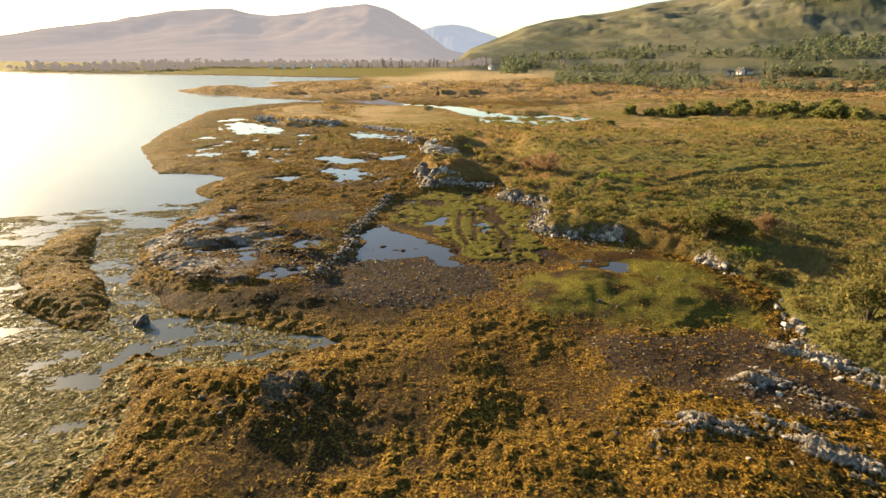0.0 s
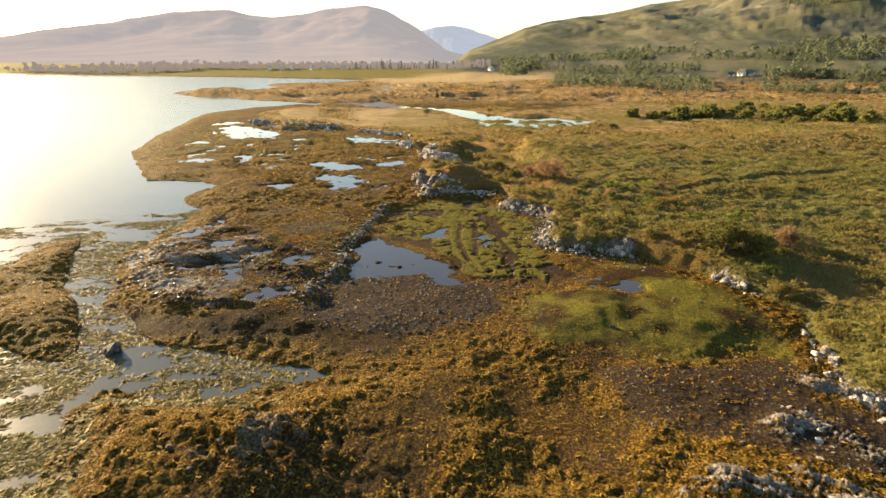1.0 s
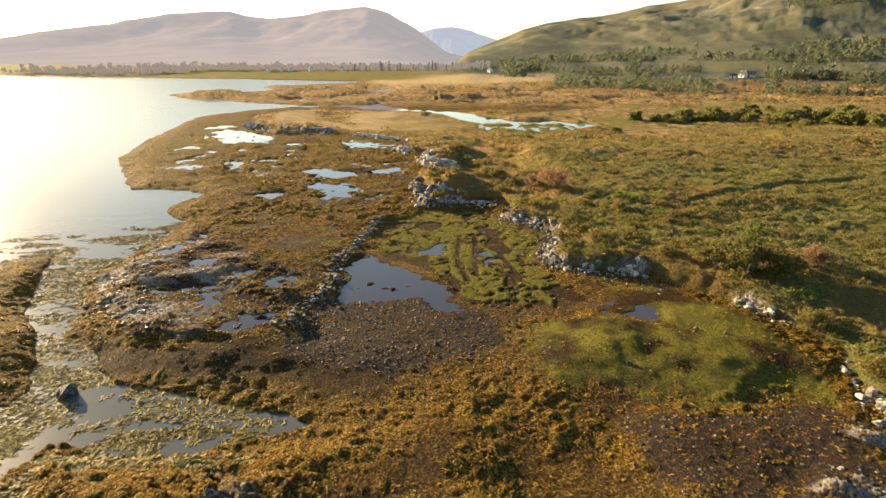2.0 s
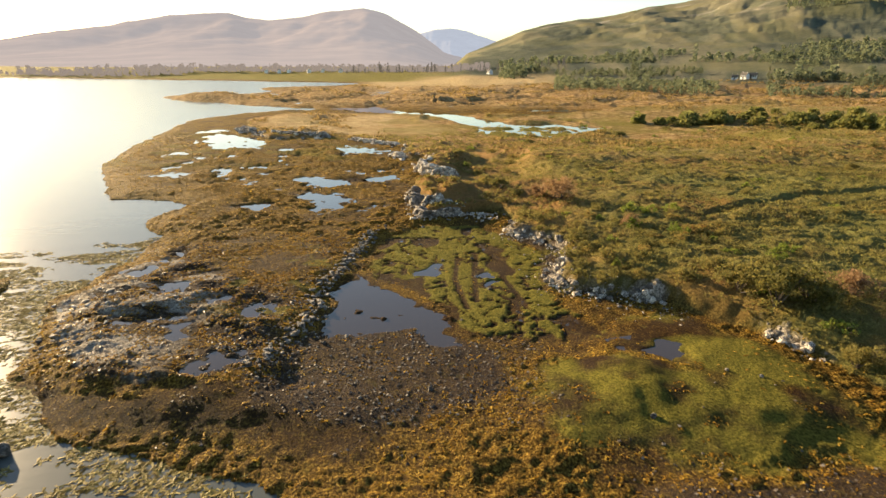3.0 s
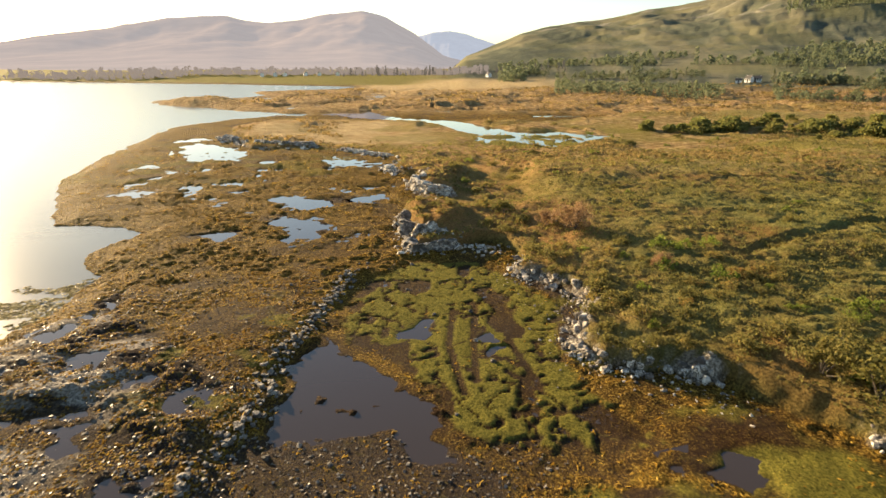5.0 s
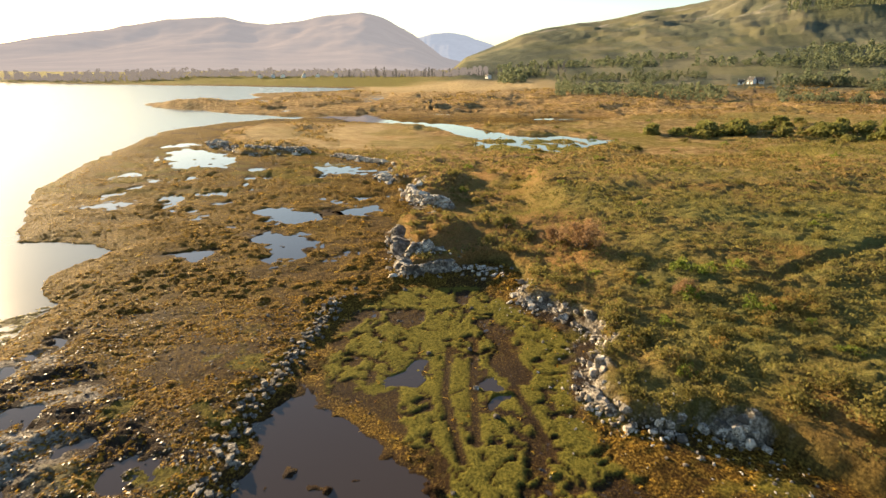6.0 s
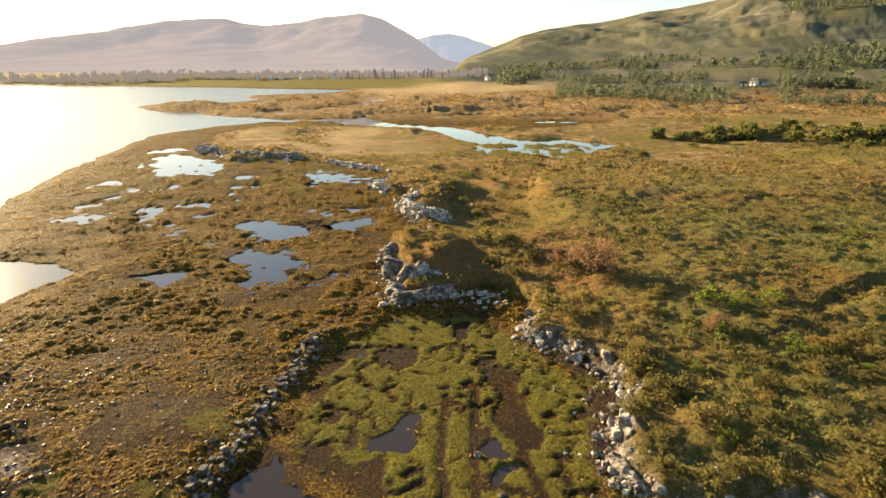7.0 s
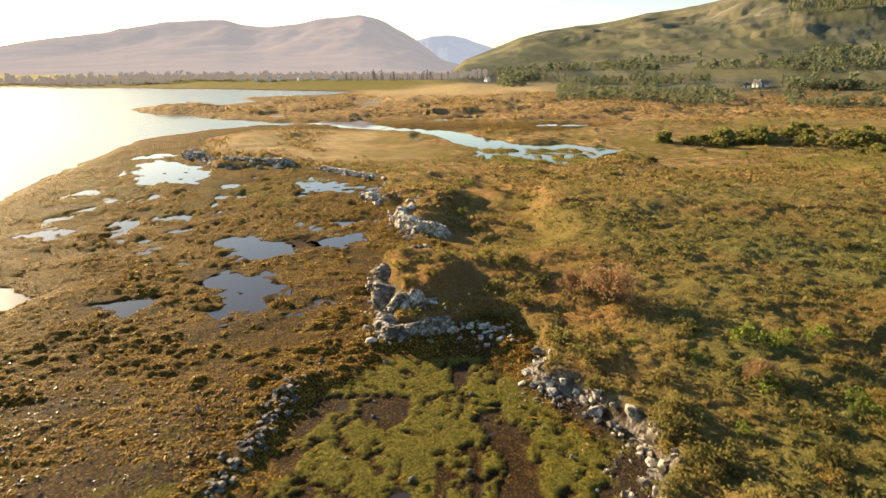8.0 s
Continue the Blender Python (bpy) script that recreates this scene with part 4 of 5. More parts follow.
def strew(name, protos, pts, sizes, material, label, category, tilt=0.15, smooth=False):
    """Many copies of small shapes, joined into one mesh that nobody could count."""
    vs, fs, off = [], [], 0
    pts, sizes = np.asarray(pts), np.asarray(sizes)
    pick = rng.integers(0, len(protos), len(pts))
    for k, (pv, pf) in enumerate(protos):
        sel = pick == k
        n = int(sel.sum())
        if not n:
            continue
        a = rng.uniform(0, 2 * math.pi, n)
        c, s = np.cos(a)[:, None], np.sin(a)[:, None]
        size = sizes[sel][:, None]
        x, y, z = pv[None, :, 0] * size, pv[None, :, 1] * size, pv[None, :, 2] * size * rng.uniform(0.8, 1.25, (n, 1))
        rx, ry = c * x - s * y, s * x + c * y
        z = z + tilt * (rx * rng.normal(size=(n, 1)) + ry * rng.normal(size=(n, 1)))
        v = np.stack([rx + pts[sel, 0][:, None], ry + pts[sel, 1][:, None], z + pts[sel, 2][:, None]], -1)
        f = pf[None] + (np.arange(n) * len(pv))[:, None, None] + off
        vs.append(v.reshape(-1, 3))
        fs.append(f.reshape(-1, 4))
        off += n * len(pv)
    ob = sheet(name, np.concatenate(vs), np.concatenate(fs), material, smooth=smooth)
    return tagged(ob, label, category, kind="stuff")


def scatter_points(n, y0, y1, power, side=1.0):
    """Points over the fan of ground, thinning out with distance."""
    q = rng.uniform(0, 1, n)
    e = 1 - power
    y = ((y0 + 6) ** e + q * ((y1 + 6) ** e - (y0 + 6) ** e)) ** (1 / e) - 6
    x = rng.uniform(-1, 1, n) * (11 + 0.83 * (y + 2)) * side
    return x, y


# brown wrack on the foreshore
x, y = scatter_points(310000, -4, 125, 1.15)
z, cov, sd, bk, pl = lay_of_land(x, y)
dist = np.hypot(x, np.maximum(y - 18, 8))
keep = (cov["weed"] * sstep(-0.3, 0.4, fbm(x, y * 1.3, 1.1, 3, 301) + 0.15) > rng.uniform(0.0, 0.6, len(x))) & (z > -0.03)
keep &= np.cumsum(keep) < 62000
wisps = [frond_clump(3, 400 + k, 0.9, 0.5, 0.17, 1) for k in range(8)]
strew("brown_seaweed", wisps, np.stack([x, y, z - 0.01], -1)[keep], (rng.uniform(0.1, 0.26, len(x)) * (0.7 + dist / 85))[keep], WRACK,
      "orange-brown bladder wrack tufts over wet foreshore rock", "seaweed")

# sparse tufts on the shingle and turf towards the bank
x, y = np.concatenate([rng.uniform(1, 18, 7000), rng.uniform(-22, -6, 22000), rng.uniform(-9, 6, 900)]), np.concatenate([rng.uniform(8, 34, 7000), rng.uniform(34, 60, 22000), rng.uniform(31, 40, 900)])
z, cov, sd, bk, pl = lay_of_land(x, y)
keep = (bk < -0.6) & (fbm(x, y, 0.8, 3, 305) > -0.1) & (cov["green"] < 0.5) & (cov["weed"] < 0.8) & (fbm(x, y, 5, 2, 306) > -0.6) & (pl < -0.1) & (z > 0.2)
strew("shore_seaweed", [frond_clump(4, 420 + k, 0.8, 0.6, 0.22, 1) for k in range(5)], np.stack([x, y, z - 0.02], -1)[keep], rng.uniform(0.08, 0.2, len(x))[keep], WRACK,
      "small golden-brown wrack tufts on dark shingle", "seaweed")

# weed afloat in the shallows
x, y = np.concatenate([rng.uniform(-48, -4, 70000), rng.uniform(-28, -6, 34000)]), np.concatenate([rng.uniform(24, 69, 70000), rng.uniform(4, 27, 34000)])
z, cov, sd, bk, pl = lay_of_land(x, y)
streak = fbm(x * 0.7 - y * 0.3, y * 1.7, 2.2, 4, 311) + 0.45 * sstep(-6, 0, sd) + 0.3 * sstep(27, 19, y) + 0.35 * sstep(38, 33, y) * sstep(-13, -17, x)
keep = (z < 0.02 + 0.3 * (y < 25)) & (sd > -9.5) & (sd < 0.6 + 3.5 * (y < 25)) & (streak > rng.uniform(0.05, 0.5, len(x))) & (x * 0.5 + 71 > y)
keep &= rng.uniform(0, 1, len(x)) < 25000 / max(int(keep.sum()), 1)
strew("floating_seaweed", [frond_clump(4, 430 + k, 0.9, 0.12, 0.2, 1) for k in range(6)], np.stack([x, y, np.maximum(z, 0.0)], -1)[keep], rng.uniform(0.16, 0.36, len(x))[keep], FLOATWEED,
      "yellowish wrack floating on shallow water", "seaweed", 0.03)

# grass on the pasture and the bank
x, y = scatter_points(110000, 5, 150, 1.2)
z, cov, sd, bk, pl = lay_of_land(x, y)
dist = np.hypot(x, np.maximum(y - 22, 8))
keep = (cov["grass"] > 0.5) & (pl < -0.3) & (fbm(x, y, 3.5, 3, 321) - 0.5 * cov["russet"] > rng.uniform(-1.0, 0.35, len(x))) & (z > 0.42) & (bk > 0.4) & (cov["straw"] < rng.uniform(0.05, 0.6, len(x)))
keep &= np.cumsum(keep) < 22000
strew("grass_tufts", [blade_tuft(5, 450 + k, 1.0, 0.4, 0.07) for k in range(6)], np.stack([x, y, z], -1)[keep], (rng.uniform(0.16, 0.36, len(x)) * (0.8 + dist / 110))[keep], GRASSBLADE,
      "coarse golden-green moor grass in tussocks", "grass", 0.1)
# heather and bog myrtle
x, y = scatter_points(110000, 5, 150, 1.2)
z, cov, sd, bk, pl = lay_of_land(x, y)
dist = np.hypot(x, np.maximum(y - 22, 8))
keep = (cov["grass"] > 0.5) & (pl < -0.3) & (fbm(x, y, 4, 3, 331) + 0.4 * cov["russet"] > rng.uniform(-0.5, 0.5, len(x))) & (z > 0.42) & (bk > 0.4) & (cov["straw"] < rng.uniform(0.05, 0.6, len(x)))
keep &= np.cumsum(keep) < 19000
strew("heather", [sprig_dome(9, 470 + k, 0.5, 0.4, 0.12) for k in range(6)], np.stack([x, y, z - 0.05], -1)[keep], (rng.uniform(0.25, 0.6, len(x)) * (0.8 + dist / 130))[keep], HEATHER,
      "low brown and olive heather clumps", "heather", 0.1)

# tussocks and low scrub farther off
x, y = scatter_points(60000, 90, 400, 1.3)
z, cov, sd, bk, pl = lay_of_land(x, y)
dist = np.hypot(x, y - 20)
keep = (cov["grass"] > 0.4) & (pl < -0.4) & (z > 0.6) & (fbm(x, y, 14, 3, 341) + 0.35 * fbm(x, y, 4, 2, 342) > rng.uniform(-0.2, 0.9, len(x))) & (cov["straw"] < 0.75) & ((sd > 10) | (y < 200))
keep &= np.cumsum(keep) < 9000
strew("moor_scrub", [sprig_dome(7, 490 + k, 0.6, 0.4, 0.2) for k in range(6)], np.stack([x, y, z - 0.05], -1)[keep], (rng.uniform(0.35, 0.95, len(x)) * (0.45 + dist / 220))[keep], SCRUB,
      "scattered brown tussocks and low scrub on the moor", "scrub", 0.05)

# loose stones
x, y = np.concatenate([rng.uniform(-10, 7, 13000), rng.uniform(7, 20, 5000), rng.uniform(-23, 17, 9000), rng.uniform(-22, -5, 7000)]), np.concatenate([rng.uniform(29, 44, 13000), rng.uniform(15, 31, 5000), rng.uniform(29, 66, 9000), rng.uniform(34, 60, 7000)])
z, cov, sd, bk, pl = lay_of_land(x, y)
keep = (cov["gravel"] + 0.5 * cov["rock"] > rng.uniform(0.25, 1.25, len(x))) & (bk < 0.3) & (z > 0.1) & (cov["green"] < 0.5)
size = 0.024 + 0.095 * rng.uniform(0, 1, len(x)) ** 4
strew("shingle", [pebble(480 + k) for k in range(8)], np.stack([x, y, z - 0.01], -1)[keep], size[keep], SHINGLE, "small grey and pale shore stones", "shingle", 0.2)


# ---- rocks ----
def rock_mesh(seed, material, squash, fine=2):
    """A craggy block: a ball cut by random planes, then roughened."""
    r = random.Random(seed)
    bm = bmesh.new()
    bmesh.ops.create_icosphere(bm, subdivisions=fine, radius=1.0)
    cuts = []
    for _ in range(9):
        n = Vector((r.gauss(0, 1), r.gauss(0, 1), r.gauss(0, 0.8))).normalized()
        cuts.append((n, r.uniform(0.5, 0.85)))
    for v in bm.verts:
        d = v.co.normalized()
        q = min([1.0] + [h / d.dot(n) for n, h in cuts if d.dot(n) > 0.05])
        q *= 1 + 0.22 * noise.noise(d * 2.3 + Vector((seed, 0, 0))) + 0.12 * noise.noise(d * 6.1 + Vector((0, seed, 0))) + r.uniform(-0.06, 0.06)
        v.co = Vector((d.x * q, d.y * q * 0.85, d.z * q * squash))
    me = bpy.data.meshes.new("rock_block")
    bm.to_mesh(me)
    bm.free()
    me.materials.append(material)
    return me


def slab_mesh(seed, material):
    """An angular block: the hull of points scattered near the faces of a box, with small chips."""
    r = random.Random(seed)
    bm = bmesh.new()
    for _ in range(26):
        p = [r.uniform(-1, 1) for _ in range(3)]
        k = r.randrange(3)
        p[k] = (1 if p[k] > 0 else -1) * r.uniform(0.8, 1.0)
        bm.verts.new((p[0], p[1] * 0.85, p[2]))
    bmesh.ops.convex_hull(bm, input=bm.verts[:])
    bmesh.ops.delete(bm, geom=[v for v in bm.verts if not v.link_faces], context="VERTS")
    bmesh.ops.subdivide_edges(bm, edges=bm.edges[:], cuts=1, use_grid_fill=True)
    for v in bm.verts:
        v.co += 0.1 * noise.noise_vector(v.co * 1.9 + Vector((seed * 3.1, 0, 0)))
    me = bpy.data.meshes.new("rock_block")
    bm.to_mesh(me)
    bm.free()
    me.materials.append(material)
    return me


SLABS = [slab_mesh(k, PALE_ROCK) for k in range(61, 73)]
PALE_ROCKS = [rock_mesh(k, PALE_ROCK, 0.8) for k in range(1, 11)]
DARK_ROCKS = [rock_mesh(k, DARK_ROCK, 0.7) for k in range(21, 27)]


def rock_pose(x, y, z, s, lean=16, tall=1.0):
    return pose(x, y, z, rng.uniform(-lean, lean), rng.uniform(-lean, lean), rng.uniform(0, 360)) @ Matrix.Diagonal((s * rng.uniform(0.75, 1.2), s * rng.uniform(0.75, 1.2), s * tall * rng.uniform(0.7, 1.2), 1))


def outcrop(cx, cy, reach, count, lo, hi, meshes, label, near_bank=0.75, tall=1.0, lift=0.3, stretch=(1.0, 1.0), sunk=0.15):
    """Broken bedrock: one thing made of many fitted blocks."""
    px, py = cx + rng.normal(size=count * 14) * reach * 0.62 * stretch[0], cy + rng.normal(size=count * 14) * reach * 0.62 * stretch[1]
    z, cov, sd, bk, pl = lay_of_land(px, py)
    ok = np.nonzero(np.abs(bk + 0.1) < near_bank)[0][:count] if near_bank else np.nonzero(z > 0.02)[0][:count]
    if len(ok) < 3:
        return None
    root = new("rock_outcrop")
    root.matrix_basis = pose(cx, cy, float(np.mean(z[ok])))
    inv = root.matrix_basis.inverted()
    for i in ok:
        s = float(lo + (hi - lo) * rng.uniform() ** 1.8)
        ob = new("block", meshes[int(rng.integers(0, len(meshes)))])
        ob.parent = root
        ob.matrix_basis = inv @ rock_pose(float(px[i]), float(py[i]), float(z[i]) - sunk * s + lift * float(rng.uniform(0, 1)) * s, s, 20, tall)
    return tagged(root, label, "rock outcrop", "rock outcrops along the shore")


def crag(line, top, size, label, broken=0.0):
    """A fractured rock face along a line of the plan, stepping out block by block, with fallen pieces at its foot."""
    pts = []
    for (ax, ay), (bx, by) in zip(line, line[1:]):
        n = max(2, int(math.hypot(bx - ax, by - ay) / (0.17 * size)))
        for i in range(n):
            pts.append((ax + (bx - ax) * i / n, ay + (by - ay) * i / n))
    px, py = np.array([p[0] for p in pts]), np.array([p[1] for p in pts])
    for _ in range(6):
        px[1:-1], py[1:-1] = (px[:-2] + 2 * px[1:-1] + px[2:]) / 4, (py[:-2] + 2 * py[1:-1] + py[2:]) / 4
    dx, dy = np.gradient(px), np.gradient(py)
    ln = np.hypot(dx, dy)
    nx, ny, along = dy / ln, -dx / ln, np.cumsum(ln)
    key = float(line[0][0] * 7.7 + line[0][1])
    foot = lay_of_land(px + 0.8 * size * nx, py + 0.8 * size * ny)[0]
    base = float(foot.min()) - 0.35
    ends = np.clip(np.minimum(along, along[-1] - along) / (1.6 * size), 0.25, 1)
    crest = vnoise(np.floor(along / (0.9 * size) + 0.3 * fbm(along, along * 0 + key, 1.1, 2, 7)), along * 0 + 2.5, 71)
    rows = 15
    v = np.linspace(0, 1, rows)[:, None]
    U = along[None, :] + 0.3 * size * fbm(along[None, :] + key, v * 3 + key, 0.8, 3, 72) + 0 * v
    ends = ends * (1 - broken * sstep(0.12, -0.2, fbm(along + key, along * 0, 1.7, 2, 77)))
    height = (top - base) * ends * (0.78 + 0.26 * crest)
    zz = base + height[None, :] * np.minimum(v * 1.12, 1.0)
    cu, cv = U / (0.62 * size), zz / (0.42 * size) + 0.5 * fbm(U, zz, 0.9, 2, 73)
    blocky = vnoise(np.floor(cu) + np.floor(cv) * 0.37, np.floor(cv) + key, 74)
    joint = np.minimum(np.abs(cu - np.round(cu)), np.abs(cv - np.round(cv)))
    out = size * (0.55 * (1 - v) ** 1.3 + 0.5 * blocky - 0.18 * (joint < 0.1) + 0.12 * fbm(U * 1.3, zz * 1.3 + key, 0.5, 3, 75)) * (0.5 + 0.5 * ends[None, :])
    out[-1] = -1.3 * size
    zz[-1] -= 0.35
    out[-2] -= 0.25 * size
    X, Y = px[None, :] + out * nx[None, :], py[None, :] + out * ny[None, :]
    root = new("rock_outcrop")
    root.matrix_basis = pose(line[0][0], line[0][1], base)
    body = sheet("rock_face", np.stack([X - line[0][0], Y - line[0][1], zz - base], -1).reshape(-1, 3), grid_faces(rows, len(px)), PALE_ROCK, smooth=False)
    body.parent = root
    inv = root.matrix_basis.inverted()
    for k in range(int(along[-1] / size * 2.2)):
        i = int(rng.integers(0, len(px)))
        reach = float(rng.uniform(0.5, 1.3)) * size
        bx, by, s = float(px[i] + reach * nx[i]), float(py[i] + reach * ny[i]), size * float(0.08 + 0.26 * rng.uniform() ** 2)
        ob = new("block", SLABS[int(rng.integers(0, len(SLABS)))])
        ob.parent = root
        ob.matrix_basis = inv @ rock_pose(bx, by, height_at(bx, by) + 0.2 * s, s, 25)
    return tagged(root, label, "rock outcrop", "rock outcrops along the shore")


for cx, cy, r in ROCKY:
    outcrop(cx, cy, r, 34 if cy < 80 else 30, 0.06, 0.3 if cy < 80 else 0.7, PALE_ROCKS + SLABS[:6], "broken pale grey bedrock at the foot of the grassy bank", 0.5 if cy < 80 else 1.2, 1.0, 0.25, (1.0, 1.0), 0.3)
PALE_FACE = "weathered pale crag face with dark cracks under turf"
crag([(-1.1, 67.4), (-0.8, 65.4), (-0.5, 63.9), (0.9, 64.1), (2.4, 64.9), (3.9, 66.5)], 1.6, 0.8, PALE_FACE)
crag([(-1.7, 75.5), (-1.7, 71), (-1.2, 67.6)], 1.9, 0.8, PALE_FACE, 0.4)
crag([(-1.1, 67.6), (-0.8, 66.9), (0.8, 66.9), (2.2, 66.9), (3.7, 67.3)], 2.5, 0.8, PALE_FACE, 0.2)
crag([(-0.9, 78.4), (0.8, 79), (2.9, 79.6)], 1.8, 0.8, "low pale rock ledge behind the crag")
crag([(-2, 93.5), (-1.3, 88.6), (0.3, 86.2), (2.4, 85.3), (4.2, 85.6)], 2.15, 0.9, PALE_FACE)
crag([(-6.2, 104), (-6.0, 101.6), (-4, 100.4), (-1.8, 99.6)], 1.6, 0.9, PALE_FACE)
crag([(-43.5, 141), (-40, 135.2), (-36, 131.2), (-31, 128.6), (-25.6, 127.6), (-20, 126.6)], 1.75, 1.2, "long grey cliff along the edge of the grassy spit", 0.4)
crag([(-17, 124.6), (-12.5, 120.6), (-9, 117.6), (-6, 114.6)], 1.25, 0.9, "low grey rock step at the edge of the spit")
crag([(13.2, 44.7), (14.2, 45.1), (15.2, 45.4)], 0.95, 0.4, "small pale rock step in the heather bank", 0.6)
crag([(8.9, 48.8), (9.4, 46.6), (10.4, 45.2), (12.3, 44.8)], 1.2, 0.5, "pale lichened rock face under overhanging heather", 0.85)
crag([(7.6, 60), (7.9, 58.4), (9.0, 56.8), (10.4, 55), (11.2, 53.4)], 1.05, 0.45, "pale broken rock along the foot of the heath", 0.85)
crag([(9.9, 51.4), (9.3, 49.6)], 1.15, 0.5, "pale lichened rock face under overhanging heather", 0.85)
outcrop(12.6, 19.1, 2.6, 44, 0.05, 0.2, SLABS, "pale ridged rock rib rising from the shingle", 0, 0.3, 0.0, (1.2, 0.45), 0.3)
outcrop(15.6, 17.2, 1.6, 30, 0.05, 0.2, SLABS, "pale ridged rock rib rising from the shingle", 0, 0.3, 0.0, (0.9, 0.6), 0.3)
outcrop(16, 22, 2.2, 26, 0.05, 0.2, SLABS, "low grey rocks among wrack and shingle", 0, 0.5)
outcrop(5.5, 65, 1.5, 60, 0.07, 0.3, PALE_ROCKS + SLABS, "heap of pale fallen rocks below the crag", 0, 0.9)
for cx, cy in ((10.2, 45.0), (8.9, 48.6), (9.6, 53), (7.6, 58.4), (12.6, 44.6), (14.6, 42.6)):
    outcrop(cx, cy, 1.7, 44, 0.03, 0.14, PALE_ROCKS, "small pale stones strewn below the grassy bank", 0, 0.8)
outcrop(-5.6, 21.6, 2.4, 44, 0.1, 0.36, DARK_ROCKS, "dark wet rock showing through the wrack", 0, 0.5, 0.1, (1.0, 1.0), 0.4)
outcrop(-19.5, 41.5, 3.4, 60, 0.1, 0.38, PALE_ROCKS[:5], "pale barnacled rock at the edge of the platform", 0, 0.5, 0.1)
outcrop(-18, 37.6, 2.2, 26, 0.1, 0.4, DARK_ROCKS, "dark weedy rock at the edge of the platform", 0, 0.5, 0.1)
outcrop(-13, 39.5, 3.5, 40, 0.06, 0.22, DARK_ROCKS, "low dark rocks on the tidal platform", 0, 0.5, 0.1)

rock_in_water = new("boulder", DARK_ROCKS[0])
rock_in_water.matrix_basis = pose(-15.5, 29.6, 0.12, 8, -5, 40) @ Matrix.Diagonal((0.55, 0.6, 0.62, 1))
tagged(rock_in_water, "dark weed-stained boulder standing in shallow water", "boulder")
spots = [(float(rng.uniform(-9, 17)), float(rng.uniform(30, 62))) for _ in range(90)]
zz, cov, sd, bk, pl = lay_of_land(np.array([p[0] for p in spots]), np.array([p[1] for p in spots]))
for k, (a, b) in enumerate(spots):
    if bk[k] < -0.3 and pl[k] < -0.2 and zz[k] > 0.1:
        ob = new("boulder", (DARK_ROCKS if rng.uniform() < 0.85 else PALE_ROCKS)[int(rng.integers(0, 6))])
        s = float(0.07 + 0.16 * rng.uniform() ** 2)
        ob.matrix_basis = rock_pose(a, b, float(zz[k]) + 0.1 * s, s)
        tagged(ob, "loose weathered stone on the foreshore", "boulder", "loose stones on the foreshore")


# ---- bushes and trees ----
def stem_mesh(bm, a, b, r0, r1, sides=5):
    ax = (b - a).normalized()
    u = ax.orthogonal().normalized()
    v = ax.cross(u)
    ring = lambda c, r: [bm.verts.new(c + r * (math.cos(2 * math.pi * k / sides) * u + math.sin(2 * math.pi * k / sides) * v)) for k in range(sides)]
    q, w = ring(a, r0), ring(b, r1)
    for k in range(sides):
        bm.faces.new((q[k], q[(k + 1) % sides], w[(k + 1) % sides], w[k]))


def leaf_cloud(clumps, per, seed, size):
    """Leaves gathered round many small clump centres, with gaps between."""
    r = np.random.default_rng(seed)
    bm = bmesh.new()
    for (cx, cy, cz, cr) in clumps:
        for _ in range(per):
            d = r.normal(size=3)
            d /= np.linalg.norm(d)
            c = np.array([cx, cy, cz]) + d * cr * r.uniform(0.45, 1.05) * np.array([1, 1, 0.75])
            u, v = r.normal(size=3), r.normal(size=3)
            u /= np.linalg.norm(u)
            v -= u * (u @ v)
            v /= np.linalg.norm(v)
            s = size * r.uniform(0.6, 1.4)
            bm.faces.new([bm.verts.new(c + s * (p * u + q * v)) for p, q in ((-1, -0.25), (0.1, -0.6), (1, 0.2), (-0.1, 0.6))])
    return bm


def make_bush(seed, leaf, tall, wide, leaf_size, clumps=26, per=22):
    r = random.Random(seed)
    root = new("bush")
    bm = bmesh.new()
    cl = []
    for k in range(clumps):
        a, e = r.uniform(0, 6.283), r.uniform(0.1, 1.45)
        q = r.uniform(0.45, 0.95) * (1 + 0.25 * math.sin(3 * a + seed))
        c = (wide * q * math.cos(e) * math.cos(a), wide * q * math.cos(e) * math.sin(a), 0.15 * tall + tall * 0.72 * q * math.sin(e))
        cl.append((*c, wide * r.uniform(0.16, 0.3)))
        if k % 3 == 0:
            stem_mesh(bm, Vector((0.08 * c[0], 0.08 * c[1], -0.1)), Vector(c), 0.045 * tall / 2, 0.012)
    part("stem", bm, BARK, root)
    part("foliage", leaf_cloud(cl, per, seed, leaf_size), leaf, root)
    return root


